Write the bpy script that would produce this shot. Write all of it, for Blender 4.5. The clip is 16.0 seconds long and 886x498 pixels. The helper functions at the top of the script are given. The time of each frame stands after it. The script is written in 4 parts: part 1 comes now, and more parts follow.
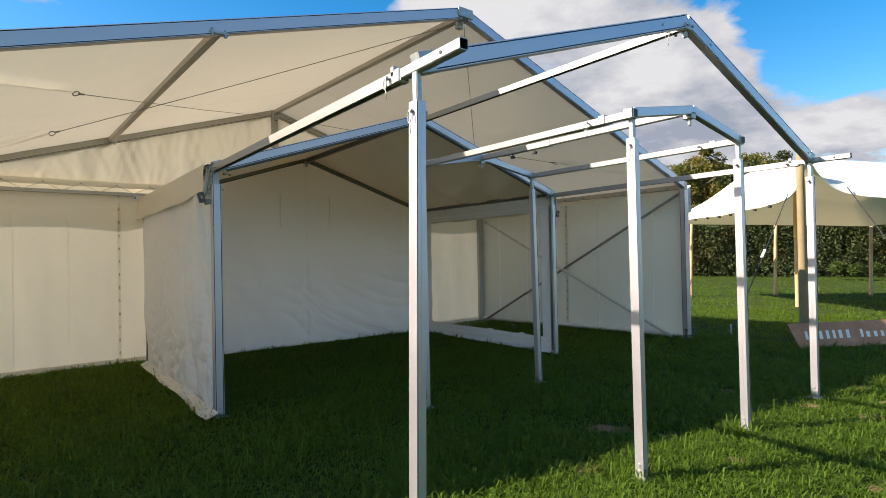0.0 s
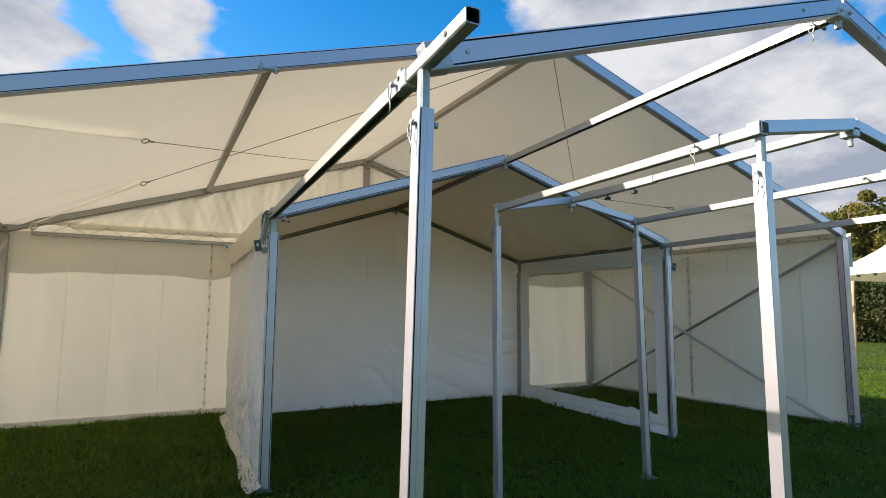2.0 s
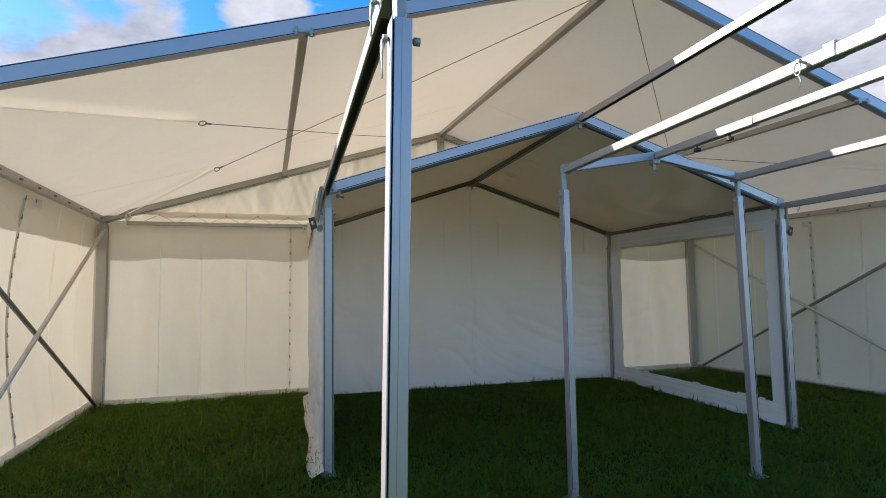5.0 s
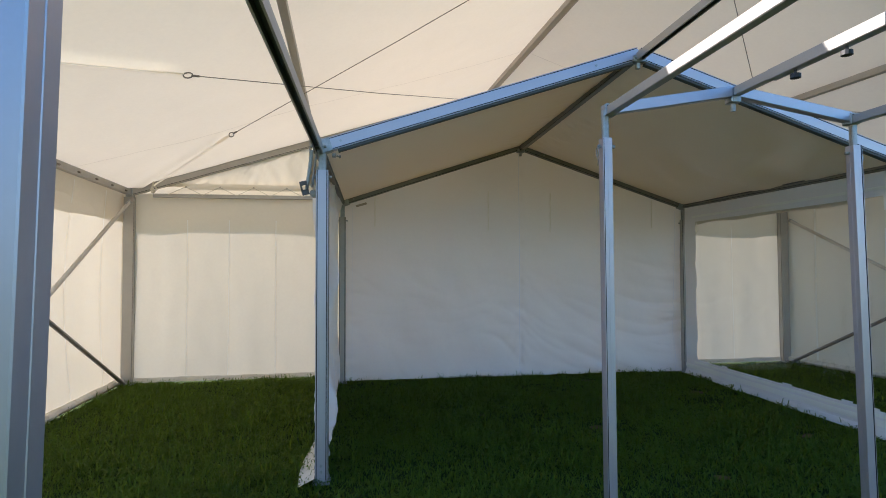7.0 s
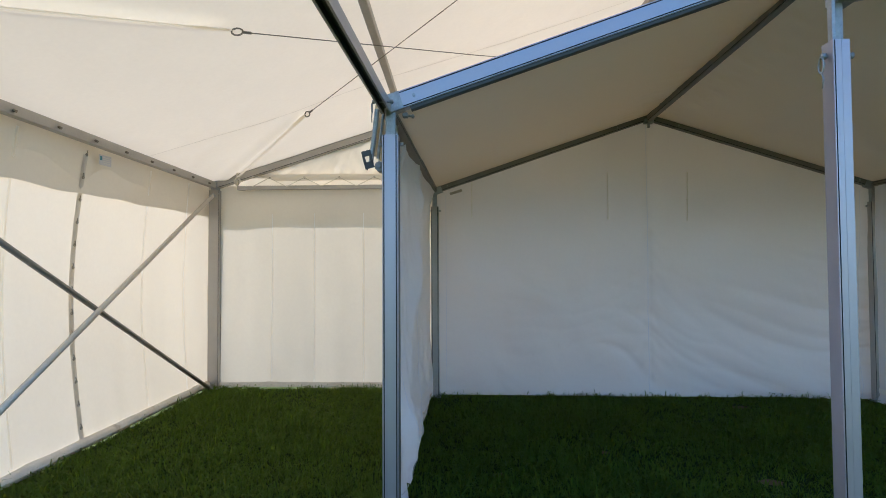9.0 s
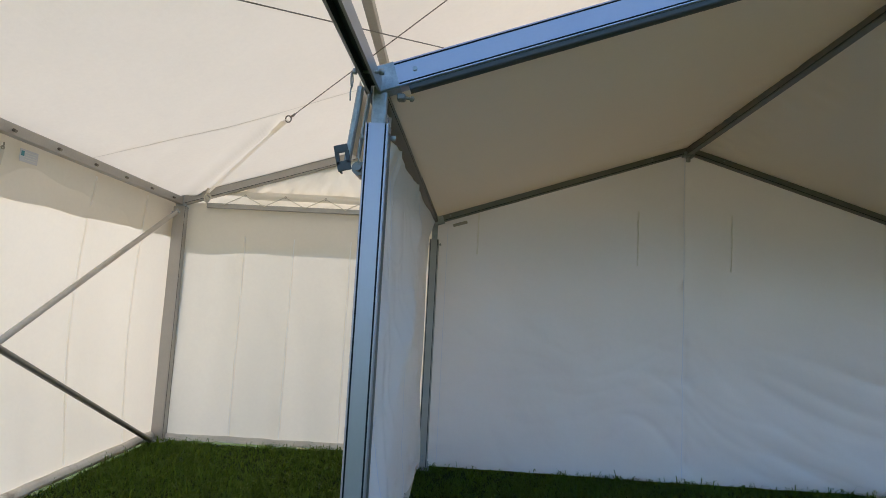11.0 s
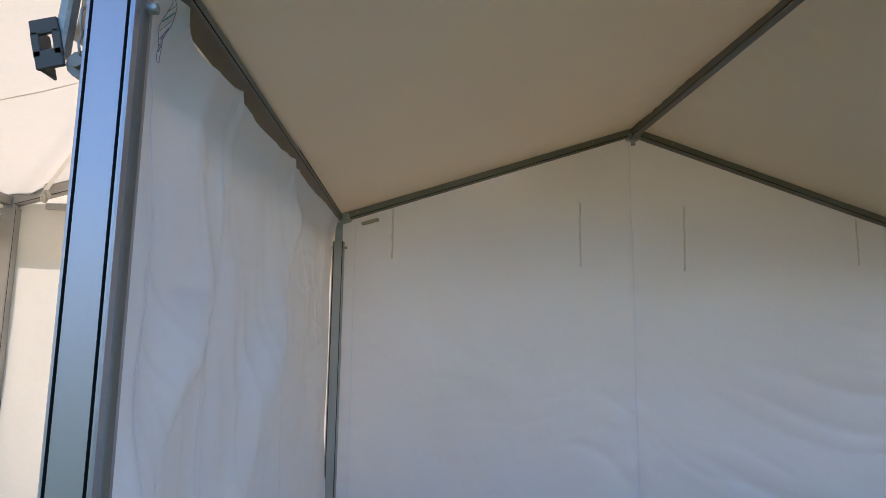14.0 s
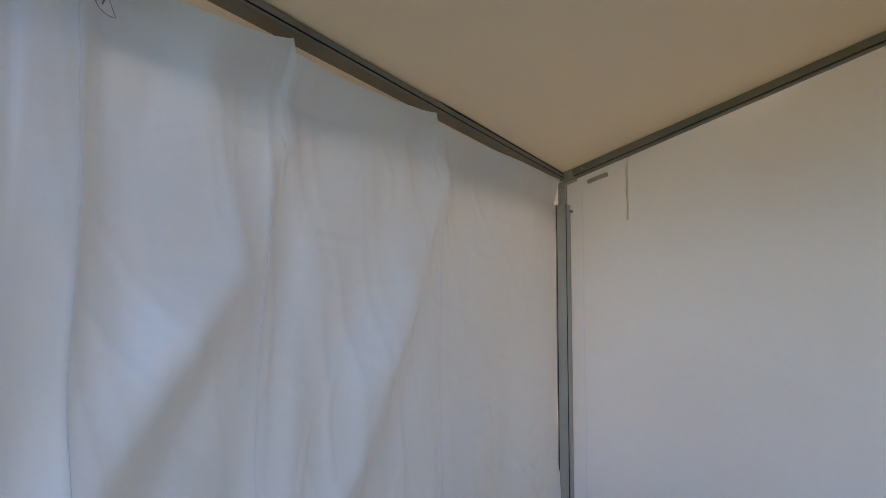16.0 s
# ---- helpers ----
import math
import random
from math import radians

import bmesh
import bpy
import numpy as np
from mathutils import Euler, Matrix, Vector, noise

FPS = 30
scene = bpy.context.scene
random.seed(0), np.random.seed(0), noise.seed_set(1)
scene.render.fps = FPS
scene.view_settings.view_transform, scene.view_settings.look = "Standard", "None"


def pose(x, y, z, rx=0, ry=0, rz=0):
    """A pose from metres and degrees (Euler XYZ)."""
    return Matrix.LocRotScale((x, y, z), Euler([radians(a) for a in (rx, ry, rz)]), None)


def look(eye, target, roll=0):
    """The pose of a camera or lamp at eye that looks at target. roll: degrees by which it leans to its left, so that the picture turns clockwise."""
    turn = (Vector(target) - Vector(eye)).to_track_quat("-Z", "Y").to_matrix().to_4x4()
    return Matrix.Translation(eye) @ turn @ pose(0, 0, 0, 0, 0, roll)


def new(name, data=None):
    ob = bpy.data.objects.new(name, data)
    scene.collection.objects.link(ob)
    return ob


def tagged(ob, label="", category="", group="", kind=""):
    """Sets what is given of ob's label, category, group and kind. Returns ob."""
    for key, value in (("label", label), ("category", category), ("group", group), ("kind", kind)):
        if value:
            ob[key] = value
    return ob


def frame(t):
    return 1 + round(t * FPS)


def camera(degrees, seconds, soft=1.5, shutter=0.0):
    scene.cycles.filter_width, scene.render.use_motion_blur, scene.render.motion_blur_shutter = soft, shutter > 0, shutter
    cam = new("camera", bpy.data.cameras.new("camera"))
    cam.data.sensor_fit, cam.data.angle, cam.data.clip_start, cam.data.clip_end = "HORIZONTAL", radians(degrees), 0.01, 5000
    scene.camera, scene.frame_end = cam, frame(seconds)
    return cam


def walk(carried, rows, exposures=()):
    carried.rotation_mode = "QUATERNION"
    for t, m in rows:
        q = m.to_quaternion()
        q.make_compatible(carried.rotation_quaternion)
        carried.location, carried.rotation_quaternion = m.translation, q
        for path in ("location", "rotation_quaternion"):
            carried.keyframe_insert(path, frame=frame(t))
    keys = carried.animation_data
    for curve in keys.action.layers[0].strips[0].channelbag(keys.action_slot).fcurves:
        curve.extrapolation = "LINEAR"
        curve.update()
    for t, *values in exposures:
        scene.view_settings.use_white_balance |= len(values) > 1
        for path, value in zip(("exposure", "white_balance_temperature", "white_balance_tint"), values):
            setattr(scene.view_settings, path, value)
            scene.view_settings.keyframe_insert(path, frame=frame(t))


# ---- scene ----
cam = camera(77.9, 16.0, soft=0.9)
EXPOSURES = [(0.0, 1.30, 7400, 12), (2.5, 1.35, 7100, 11), (4.5, 1.37, 6850, 14), (7.0, 1.71, 6550, 17), (8.0, 1.71, 6400, 16), (10.5, 1.79, 6200, 16), (11.5, 1.56, 6130, 18), (12.5, 1.74, 6200, 19), (13.0, 1.88, 6250, 20), (13.5, 2.1, 6320, 25), (14.5, 2.01, 6400, 22), (16.0, 2.17, 6650, 24)]
CLOUD_SEED = 3.7
PATH = [
    (0, (0.06, -0.322, 1.464), (1.285, 1.258, 1.486), -1.1),
    (0.5, (0.348, -0.219, 1.502), (1.512, 1.408, 1.533), -1.4),
    (1, (0.557, -0.109, 1.49), (1.707, 1.528, 1.519), -1.3),
    (1.5, (0.717, 0.043, 1.533), (1.814, 1.701, 1.745), -0.6),
    (2, (0.814, 0.116, 1.526), (1.672, 1.911, 1.736), 0.4),
    (2.5, (0.948, 0.176, 1.556), (1.668, 2.03, 1.767), 0.4),
    (3, (1.011, 0.188, 1.545), (1.655, 2.069, 1.759), 1.0),
    (3.5, (1.061, 0.216, 1.528), (1.634, 2.123, 1.724), 1.0),
    (4, (1.095, 0.229, 1.531), (1.635, 2.146, 1.713), 0.7),
    (4.5, (1.148, 0.27, 1.516), (1.681, 2.191, 1.671), -0.1),
    (4.7, (1.177, 0.311, 1.497), (1.712, 2.233, 1.644), -0.6),
    (6.8, (1.804, 1.014, 1.494), (2.147, 2.983, 1.569), -0.3),
    (7, (1.844, 1.097, 1.482), (2.11, 3.078, 1.548), -0.2),
    (7.5, (1.952, 1.372, 1.489), (2.052, 3.369, 1.563), -0.3),
    (8, (1.99, 1.574, 1.483), (1.983, 3.573, 1.546), -0.6),
    (8.2, (2.002, 1.676, 1.472), (1.905, 3.672, 1.529), -0.7),
    (10.3, (1.902, 2.782, 1.485), (1.77, 4.776, 1.583), -0.1),
    (10.5, (1.91, 2.863, 1.498), (1.783, 4.854, 1.633), 0.3),
    (11, (1.89, 3.059, 1.528), (1.774, 5.046, 1.725), 3.0),
    (11.5, (1.845, 3.296, 1.535), (1.795, 5.281, 1.776), 2.7),
    (12, (1.842, 3.492, 1.529), (2.028, 5.466, 1.789), 1.5),
    (12.5, (1.908, 3.684, 1.553), (2.109, 5.657, 1.818), 1.4),
    (13, (2.019, 3.858, 1.564), (2.262, 5.824, 1.841), 1.4),
    (13.5, (2.062, 3.945, 1.552), (2.314, 5.911, 1.821), 1.0),
    (14, (2.072, 3.994, 1.542), (2.184, 5.975, 1.796), 0.7),
    (14.5, (2.153, 4.098, 1.518), (1.989, 6.077, 1.749), 0.7),
    (15, (2.282, 4.274, 1.541), (1.798, 6.204, 1.745), -1.2),
    (15.5, (2.462, 4.463, 1.507), (1.709, 6.307, 1.69), -0.9),
    (16, (2.666, 4.672, 1.563), (1.656, 6.392, 1.708), 0.2),
]
walk(cam, [(t, look(eye, target, roll)) for t, eye, target, roll in PATH], EXPOSURES)

# ---- light ----
SUN = Vector((-1.86, 1.0, 1.43)).normalized()
world = bpy.data.worlds.new("sky")
scene.world = world
world.use_nodes = True
wn, wl = world.node_tree.nodes, world.node_tree.links
wn.clear()


def wnode(kind, **values):
    n = wn.new(kind)
    for key, value in values.items():
        n.inputs[key].default_value = value
    return n


sky = wn.new("ShaderNodeTexSky")
sky.sky_type = 'NISHITA'
sky.sun_disc = False
sky.sun_elevation = math.asin(SUN.z)
sky.sun_rotation = math.atan2(SUN.x, SUN.y)
sky.air_density, sky.dust_density, sky.ozone_density = 1.0, 0.6, 2.2
coord = wn.new("ShaderNodeTexCoord")
split = wn.new("ShaderNodeSeparateXYZ")
wl.new(coord.outputs["Generated"], split.inputs[0])
lift = wn.new("ShaderNodeMath")
lift.operation = 'ADD'
lift.inputs[1].default_value = 0.22
wl.new(split.outputs["Z"], lift.inputs[0])
floor_z = wn.new("ShaderNodeMath")
floor_z.operation = 'MAXIMUM'
floor_z.inputs[1].default_value = 0.1
wl.new(lift.outputs[0], floor_z.inputs[0])
dome = []
for axis in "XY":
    d = wn.new("ShaderNodeMath")
    d.operation = 'DIVIDE'
    wl.new(split.outputs[axis], d.inputs[0])
    wl.new(floor_z.outputs[0], d.inputs[1])
    dome.append(d)
flat = wn.new("ShaderNodeCombineXYZ")
wl.new(dome[0].outputs[0], flat.inputs[0])
wl.new(dome[1].outputs[0], flat.inputs[1])
flat.inputs[2].default_value = CLOUD_SEED
cloud = wnode("ShaderNodeTexNoise", Scale=2.6, Detail=9.0, Roughness=0.58, Distortion=0.25)
wl.new(flat.outputs[0], cloud.inputs["Vector"])
cover = wn.new("ShaderNodeValToRGB")
cover.color_ramp.elements[0].position, cover.color_ramp.elements[1].position = 0.53, 0.645
cover_sum = cloud.outputs["Fac"]
# banks of cloud and open gaps: direction, half-width in degrees, weight
for way, wide, weight in (((-0.27, 0.90, 0.345), 10, 0.26), ((-0.045, 0.90, 0.435), 5, 0.16), ((0.19, 0.91, 0.37), 5, 0.14), ((0.70, 0.60, 0.38), 22, 0.22), ((0.846, 0.494, 0.20), 11, 0.24), ((0.92, 0.34, 0.20), 13, 0.24),
                          ((0.30, 0.84, 0.46), 17, -0.30), ((0.91, 0.28, 0.33), 9, -0.34), ((-0.30, 0.85, 0.44), 6, -0.15)):
    way = Vector(way).normalized()
    near = wn.new("ShaderNodeVectorMath")
    near.operation = 'DOT_PRODUCT'
    near.inputs[1].default_value = way
    wl.new(coord.outputs["Generated"], near.inputs[0])
    span = wn.new("ShaderNodeMapRange")
    span.interpolation_type = 'SMOOTHSTEP'
    span.inputs["From Min"].default_value, span.inputs["From Max"].default_value = math.cos(radians(wide)), 1.0
    span.inputs["To Max"].default_value = weight
    wl.new(near.outputs["Value"], span.inputs["Value"])
    total = wn.new("ShaderNodeMath")
    wl.new(cover_sum, total.inputs[0])
    wl.new(span.outputs[0], total.inputs[1])
    cover_sum = total.outputs[0]
wl.new(cover_sum, cover.inputs[0])
depth = wnode("ShaderNodeTexNoise", Scale=2.6, Detail=6.0, Roughness=0.6)
wl.new(flat.outputs[0], depth.inputs["Vector"])
tone = wn.new("ShaderNodeValToRGB")
tone.color_ramp.elements[0].position, tone.color_ramp.elements[1].position = 0.35, 0.62
tone.color_ramp.elements[0].color = (1.44, 1.74, 2.35, 1)
tone.color_ramp.elements[1].color = (3.18, 3.41, 3.87, 1)
wl.new(depth.outputs["Fac"], tone.inputs[0])
mix = wn.new("ShaderNodeMix")
mix.data_type = 'RGBA'
wl.new(cover.outputs[0], mix.inputs[0])
deep = wnode("ShaderNodeHueSaturation", Saturation=1.5, Value=1.05)
wl.new(sky.outputs[0], deep.inputs["Color"])
wl.new(deep.outputs[0], mix.inputs[6])
wl.new(tone.outputs[0], mix.inputs[7])
back = wnode("ShaderNodeBackground", Strength=0.095)
wl.new(mix.outputs[2], back.inputs[0])
wl.new(back.outputs[0], wn.new("ShaderNodeOutputWorld").inputs[0])

sun = new("sun", bpy.data.lights.new("sun", 'SUN'))
sun.data.energy, sun.data.angle, sun.data.color = 5.0, radians(0.55), (1.0, 0.94, 0.84)
sun.matrix_world = look(SUN * 30, (0, 0, 0))


# ---- materials ----
def material(name, colour, rough=0.5, metal=0.0, vary=0.1, scale=4.0, fine=60.0, bump=0.0, bump_scale=80.0,
             through_light=0.0, through_colour=None, spec=0.5, island=0.0, stain=None, stain_at=(0.55, 0.75), stain_scale=1.5):
    """A surface with variation at two scales, a fine relief, and light let through where it is cloth or leaf."""
    m = bpy.data.materials.new(name)
    m.use_nodes = True
    n, l = m.node_tree.nodes, m.node_tree.links
    n.clear()
    out = n.new("ShaderNodeOutputMaterial")
    b = n.new("ShaderNodeBsdfPrincipled")
    b.inputs["Metallic"].default_value = metal
    b.inputs["Specular IOR Level"].default_value = spec
    tc = n.new("ShaderNodeTexCoord")

    def noise_node(s, detail=4.0, rough_=0.6):
        t = n.new("ShaderNodeTexNoise")
        t.inputs["Scale"].default_value, t.inputs["Detail"].default_value, t.inputs["Roughness"].default_value = s, detail, rough_
        l.new(tc.outputs["Object"], t.inputs["Vector"])
        return t

    big, small = noise_node(scale), noise_node(fine, 2.0)
    add = n.new("ShaderNodeMath")
    add.operation = 'MULTIPLY_ADD'
    add.inputs[1].default_value = 0.45
    l.new(small.outputs["Fac"], add.inputs[0])
    l.new(big.outputs["Fac"], add.inputs[2])
    value = add.outputs[0]
    if island:
        geo = n.new("ShaderNodeNewGeometry")
        more = n.new("ShaderNodeMath")
        more.operation = 'MULTIPLY_ADD'
        more.inputs[1].default_value = island
        l.new(geo.outputs["Random Per Island"], more.inputs[0])
        l.new(value, more.inputs[2])
        value = more.outputs[0]
    span = n.new("ShaderNodeMapRange")
    span.inputs["From Min"].default_value, span.inputs["From Max"].default_value = 0.2, 1.25 + island
    span.inputs["To Min"].default_value, span.inputs["To Max"].default_value = max(0.05, 1.0 - 1.5 * vary), 1.0 + 1.5 * vary
    l.new(value, span.inputs["Value"])
    hue = n.new("ShaderNodeHueSaturation")
    hue.inputs["Color"].default_value = (*colour, 1)
    l.new(span.outputs[0], hue.inputs["Value"])
    col = hue.outputs[0]
    if stain:
        ramp = n.new("ShaderNodeValToRGB")
        ramp.color_ramp.elements[0].position, ramp.color_ramp.elements[1].position = stain_at
        l.new(noise_node(stain_scale, 7.0, 0.65).outputs["Fac"], ramp.inputs[0])
        mx = n.new("ShaderNodeMix")
        mx.data_type = 'RGBA'
        l.new(ramp.outputs[0], mx.inputs[0])
        l.new(col, mx.inputs[6])
        mx.inputs[7].default_value = (*stain, 1)
        col = mx.outputs[2]
    l.new(col, b.inputs["Base Color"])
    rr = n.new("ShaderNodeMapRange")
    rr.inputs["To Min"].default_value, rr.inputs["To Max"].default_value = max(0.02, rough - 0.05), min(1.0, rough + 0.09)
    l.new(big.outputs["Fac"], rr.inputs["Value"])
    l.new(rr.outputs[0], b.inputs["Roughness"])
    normal = None
    if bump:
        bn = n.new("ShaderNodeBump")
        bn.inputs["Strength"].default_value, bn.inputs["Distance"].default_value = bump, 0.01
        l.new(noise_node(bump_scale, 5.0).outputs["Fac"], bn.inputs["Height"])
        l.new(bn.outputs[0], b.inputs["Normal"])
        normal = bn.outputs[0]
    if through_light:
        tr = n.new("ShaderNodeBsdfTranslucent")
        tr.inputs["Color"].default_value = (*(through_colour or colour), 1)
        if normal:
            l.new(normal, tr.inputs["Normal"])
        ms = n.new("ShaderNodeMixShader")
        ms.inputs[0].default_value = through_light
        l.new(b.outputs[0], ms.inputs[1])
        l.new(tr.outputs[0], ms.inputs[2])
        l.new(ms.outputs[0], out.inputs[0])
    else:
        l.new(b.outputs[0], out.inputs[0])
    return m


CREAM = material("cream canvas", (0.86, 0.80, 0.69), 0.42, 0, 0.05, 0.8, 30, 0.28, 6, 0.117, (0.94, 0.86, 0.72), 0.35)
STITCH = material("stitched seam", (0.80, 0.81, 0.90), 0.5, 0, 0.05, 8, 60, 0, 14, 0.15, (0.8, 0.8, 0.8), 0.3)
LAP = material("roof weld", (0.72, 0.67, 0.58), 0.5, 0, 0.05, 8, 60, 0, 14, 0.2, (0.8, 0.74, 0.62), 0.3)
SEAM = material("welded canvas seam", (0.88, 0.86, 0.80), 0.45, 0, 0.04, 0.8, 30, 0, 14, 0.9, (0.97, 0.95, 0.90), 0.3)
WHITE = material("white canvas", (0.89, 0.87, 0.895), 0.34, 0, 0.03, 0.9, 30, 0.35, 5, 0.19, (0.96, 0.84, 0.70), 0.6)
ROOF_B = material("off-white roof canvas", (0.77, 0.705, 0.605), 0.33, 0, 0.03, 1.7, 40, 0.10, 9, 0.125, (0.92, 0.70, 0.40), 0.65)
SKIRT = material("muddy canvas hem", (0.84, 0.79, 0.70), 0.6, 0, 0.18, 5, 60, 0.3, 40, 0.18, (0.6, 0.5, 0.36), 0.3,
                 stain=(0.28, 0.22, 0.14), stain_at=(0.6, 0.85), stain_scale=5)
TIE = material("pale webbing tie", (0.86, 0.84, 0.80), 0.8, 0, 0.10, 20, 300, 0, 400, 0.4, (0.9, 0.84, 0.72))
WEB = material("grey webbing", (0.72, 0.70, 0.64), 0.8, 0, 0.10, 20, 300, 0, 400, 0.5, (0.9, 0.87, 0.80))
ALU = material("anodised aluminium", (0.515, 0.49, 0.54), 0.40, 0.80, 0.05, 2.5, 90, 0.02, 260)
PURLIN = material("purlin aluminium", (0.38, 0.37, 0.36), 0.40, 0.45, 0.08, 3, 90, 0.03, 200)
# darker copy of ALU, mainly for the frame tent's rear rafters and purlins
ALU_DARK = material("darker aluminium", (0.25, 0.24, 0.215), 0.5, 0.6, 0.12, 4, 90, 0.05, 160)
ALU_GREY = material("weathered aluminium", (0.46, 0.435, 0.40), 0.5, 0.7, 0.12, 4, 90, 0.1, 160)
STEEL = material("galvanised steel", (0.40, 0.415, 0.42), 0.48, 0.75, 0.3, 22, 120, 0.2, 60)
# for rubber parts, and for the painted shade inside the purlin stubs
BLACK = material("black rubber and dark hollow", (0.025, 0.025, 0.028), 0.6, 0, 0.2, 20, 100)
# near-black that puts the shade inside the aluminium slots into colour
SLOT_SHADE = material("keder slot", (0.02, 0.022, 0.028), 0.7, 0, 0.2, 20, 100)
GROOVE = material("dark track", (0.10, 0.10, 0.098), 0.6, 0.3, 0.1, 20, 100)
CABLE = material("steel cable", (0.24, 0.22, 0.20), 0.5, 0.6, 0.1, 40, 300)
LOOP = material("lacing loop", (0.40, 0.36, 0.29), 0.8, 0, 0.1, 40, 200)
ROPE = material("rope", (0.62, 0.57, 0.47), 0.85, 0, 0.15, 60, 300)
BRASS = material("eyelet", (0.22, 0.20, 0.17), 0.4, 0.9, 0.1, 60, 300)
TIMBER = material("pale timber", (0.46, 0.31, 0.18), 0.7, 0, 0.25, 3, 40, 0.3, 30)
TIMBER_DARK = material("weathered timber", (0.24, 0.18, 0.095), 0.75, 0, 0.25, 3, 40, 0.4, 30)
BOARD = material("brown board", (0.42, 0.20, 0.12), 0.85, 0, 0.25, 3, 50, 0.2, 40, stain=(0.5, 0.3, 0.2), stain_scale=4)
PAINT = material("white paint", (0.78, 0.76, 0.72), 0.6, 0, 0.08, 20, 100)
STRETCH = material("stretch fabric", (0.82, 0.80, 0.76), 0.8, 0, 0.04, 1, 30, 0.05, 20, 0.22, (0.8, 0.66, 0.42), 0.2)
TEAL = material("teal print", (0.10, 0.30, 0.32), 0.6, 0, 0.1, 40, 200)
VIOLET = material("violet print", (0.33, 0.29, 0.42), 0.6, 0, 0.1, 40, 200)
LABEL = material("label vinyl", (0.70, 0.68, 0.68), 0.5, 0, 0.05, 40, 200)
EARTH = material("bare earth", (0.17, 0.115, 0.065), 0.95, 0, 0.3, 6, 40, 0.8, 60, spec=0.1)
SOIL = material("grass and soil", (0.030, 0.049, 0.009), 0.95, 0, 0.35, 1.3, 14, 0.8, 55, stain=(0.16, 0.11, 0.06), stain_at=(0.66, 0.74), stain_scale=0.9, spec=0.1)
BLADE = material("grass blades", (0.060, 0.106, 0.015), 0.55, 0, 0.6, 1.6, 9, 0, 1, 0.30, (0.27, 0.40, 0.035), 0.08, island=0.8)
LEAF = material("broad leaves", (0.105, 0.100, 0.026), 0.6, 0, 0.45, 0.25, 3, 0, 1, 0.25, (0.16, 0.20, 0.02), 0.2, island=0.9, stain=(0.19, 0.125, 0.035), stain_at=(0.46, 0.66), stain_scale=0.35)
NEEDLE = material("dark foliage", (0.040, 0.056, 0.020), 0.7, 0, 0.45, 0.3, 3, 0, 1, 0.2, (0.08, 0.10, 0.02), 0.2, island=0.9, stain=(0.095, 0.070, 0.025), stain_at=(0.5, 0.66), stain_scale=0.4)
HEDGE = material("hedge leaves", (0.042, 0.066, 0.015), 0.6, 0, 0.4, 0.4, 3, 0, 1, 0.25, (0.14, 0.2, 0.02), 0.2, island=0.9)
BARK = material("bark", (0.14, 0.115, 0.09), 0.9, 0, 0.3, 4, 30, 0.6, 25)


def clear_sheet():
    m = bpy.data.materials.new("clear vinyl")
    m.use_nodes = True
    n, l = m.node_tree.nodes, m.node_tree.links
    n.clear()
    out = n.new("ShaderNodeOutputMaterial")
    tr, gl, ms, fr = n.new("ShaderNodeBsdfTransparent"), n.new("ShaderNodeBsdfGlossy"), n.new("ShaderNodeMixShader"), n.new("ShaderNodeMath")
    lw = n.new("ShaderNodeLayerWeight")
    lw.inputs[0].default_value = 0.25
    tr.inputs[0].default_value = (0.87, 0.88, 0.87, 1)
    gl.inputs["Roughness"].default_value = 0.06
    fr.operation = 'MULTIPLY_ADD'
    fr.inputs[1].default_value, fr.inputs[2].default_value = 0.35, 0.03
    l.new(lw.outputs["Facing"], fr.inputs[0])
    no, bu = n.new("ShaderNodeTexNoise"), n.new("ShaderNodeBump")
    no.inputs["Scale"].default_value = 2.2
    bu.inputs["Strength"].default_value, bu.inputs["Distance"].default_value = 0.5, 0.05
    l.new(no.outputs["Fac"], bu.inputs["Height"])
    l.new(bu.outputs[0], gl.inputs["Normal"])
    l.new(fr.outputs[0], ms.inputs[0])
    l.new(tr.outputs[0], ms.inputs[1])
    l.new(gl.outputs[0], ms.inputs[2])
    l.new(ms.outputs[0], out.inputs[0])
    return m


CLEAR = clear_sheet()


# ---- mesh helpers ----
def part(name, bm, mat, parent=None, label="", smooth=False):
    """Links a bmesh as one mesh object under a thing or a part."""
    me = bpy.data.meshes.new(name)
    bm.to_mesh(me)
    bm.free()
    mats = mat if isinstance(mat, (list, tuple)) else [mat]
    for m in mats:
        me.materials.append(m)
    if smooth:
        me.polygons.foreach_set("use_smooth", [True] * len(me.polygons))
    ob = new(name, me)
    if parent is not None:
        ob.parent = parent
    if label:
        tagged(ob, label)
    return ob


def thing(name, label, category, group="", kind=""):
    return tagged(new(name), label, category, group, kind)


def axes(a, b, up=(0, 0, 1)):
    z = (Vector(b) - Vector(a)).normalized()
    x = Vector(up).cross(z)
    if x.length < 1e-4:
        x = Vector((1, 0, 0))
    x.normalize()
    return x, z.cross(x), z


def extrude(bm, profile, a, b, up=(0, 0, 1), cap=True, mat=0):
    """Runs a closed outline (across, up) from a to b."""
    a, b = Vector(a), Vector(b)
    x, y, _ = axes(a, b, up)
    rings = [[bm.verts.new(p + x * u + y * v) for u, v in profile] for p in (a, b)]
    n = len(profile)
    faces = [bm.faces.new((rings[0][i], rings[0][(i + 1) % n], rings[1][(i + 1) % n], rings[1][i])) for i in range(n)]
    if cap:
        faces.append(bm.faces.new(rings[0][::-1]))
        faces.append(bm.faces.new(rings[1]))
    for f in faces:
        f.material_index = mat
    return faces


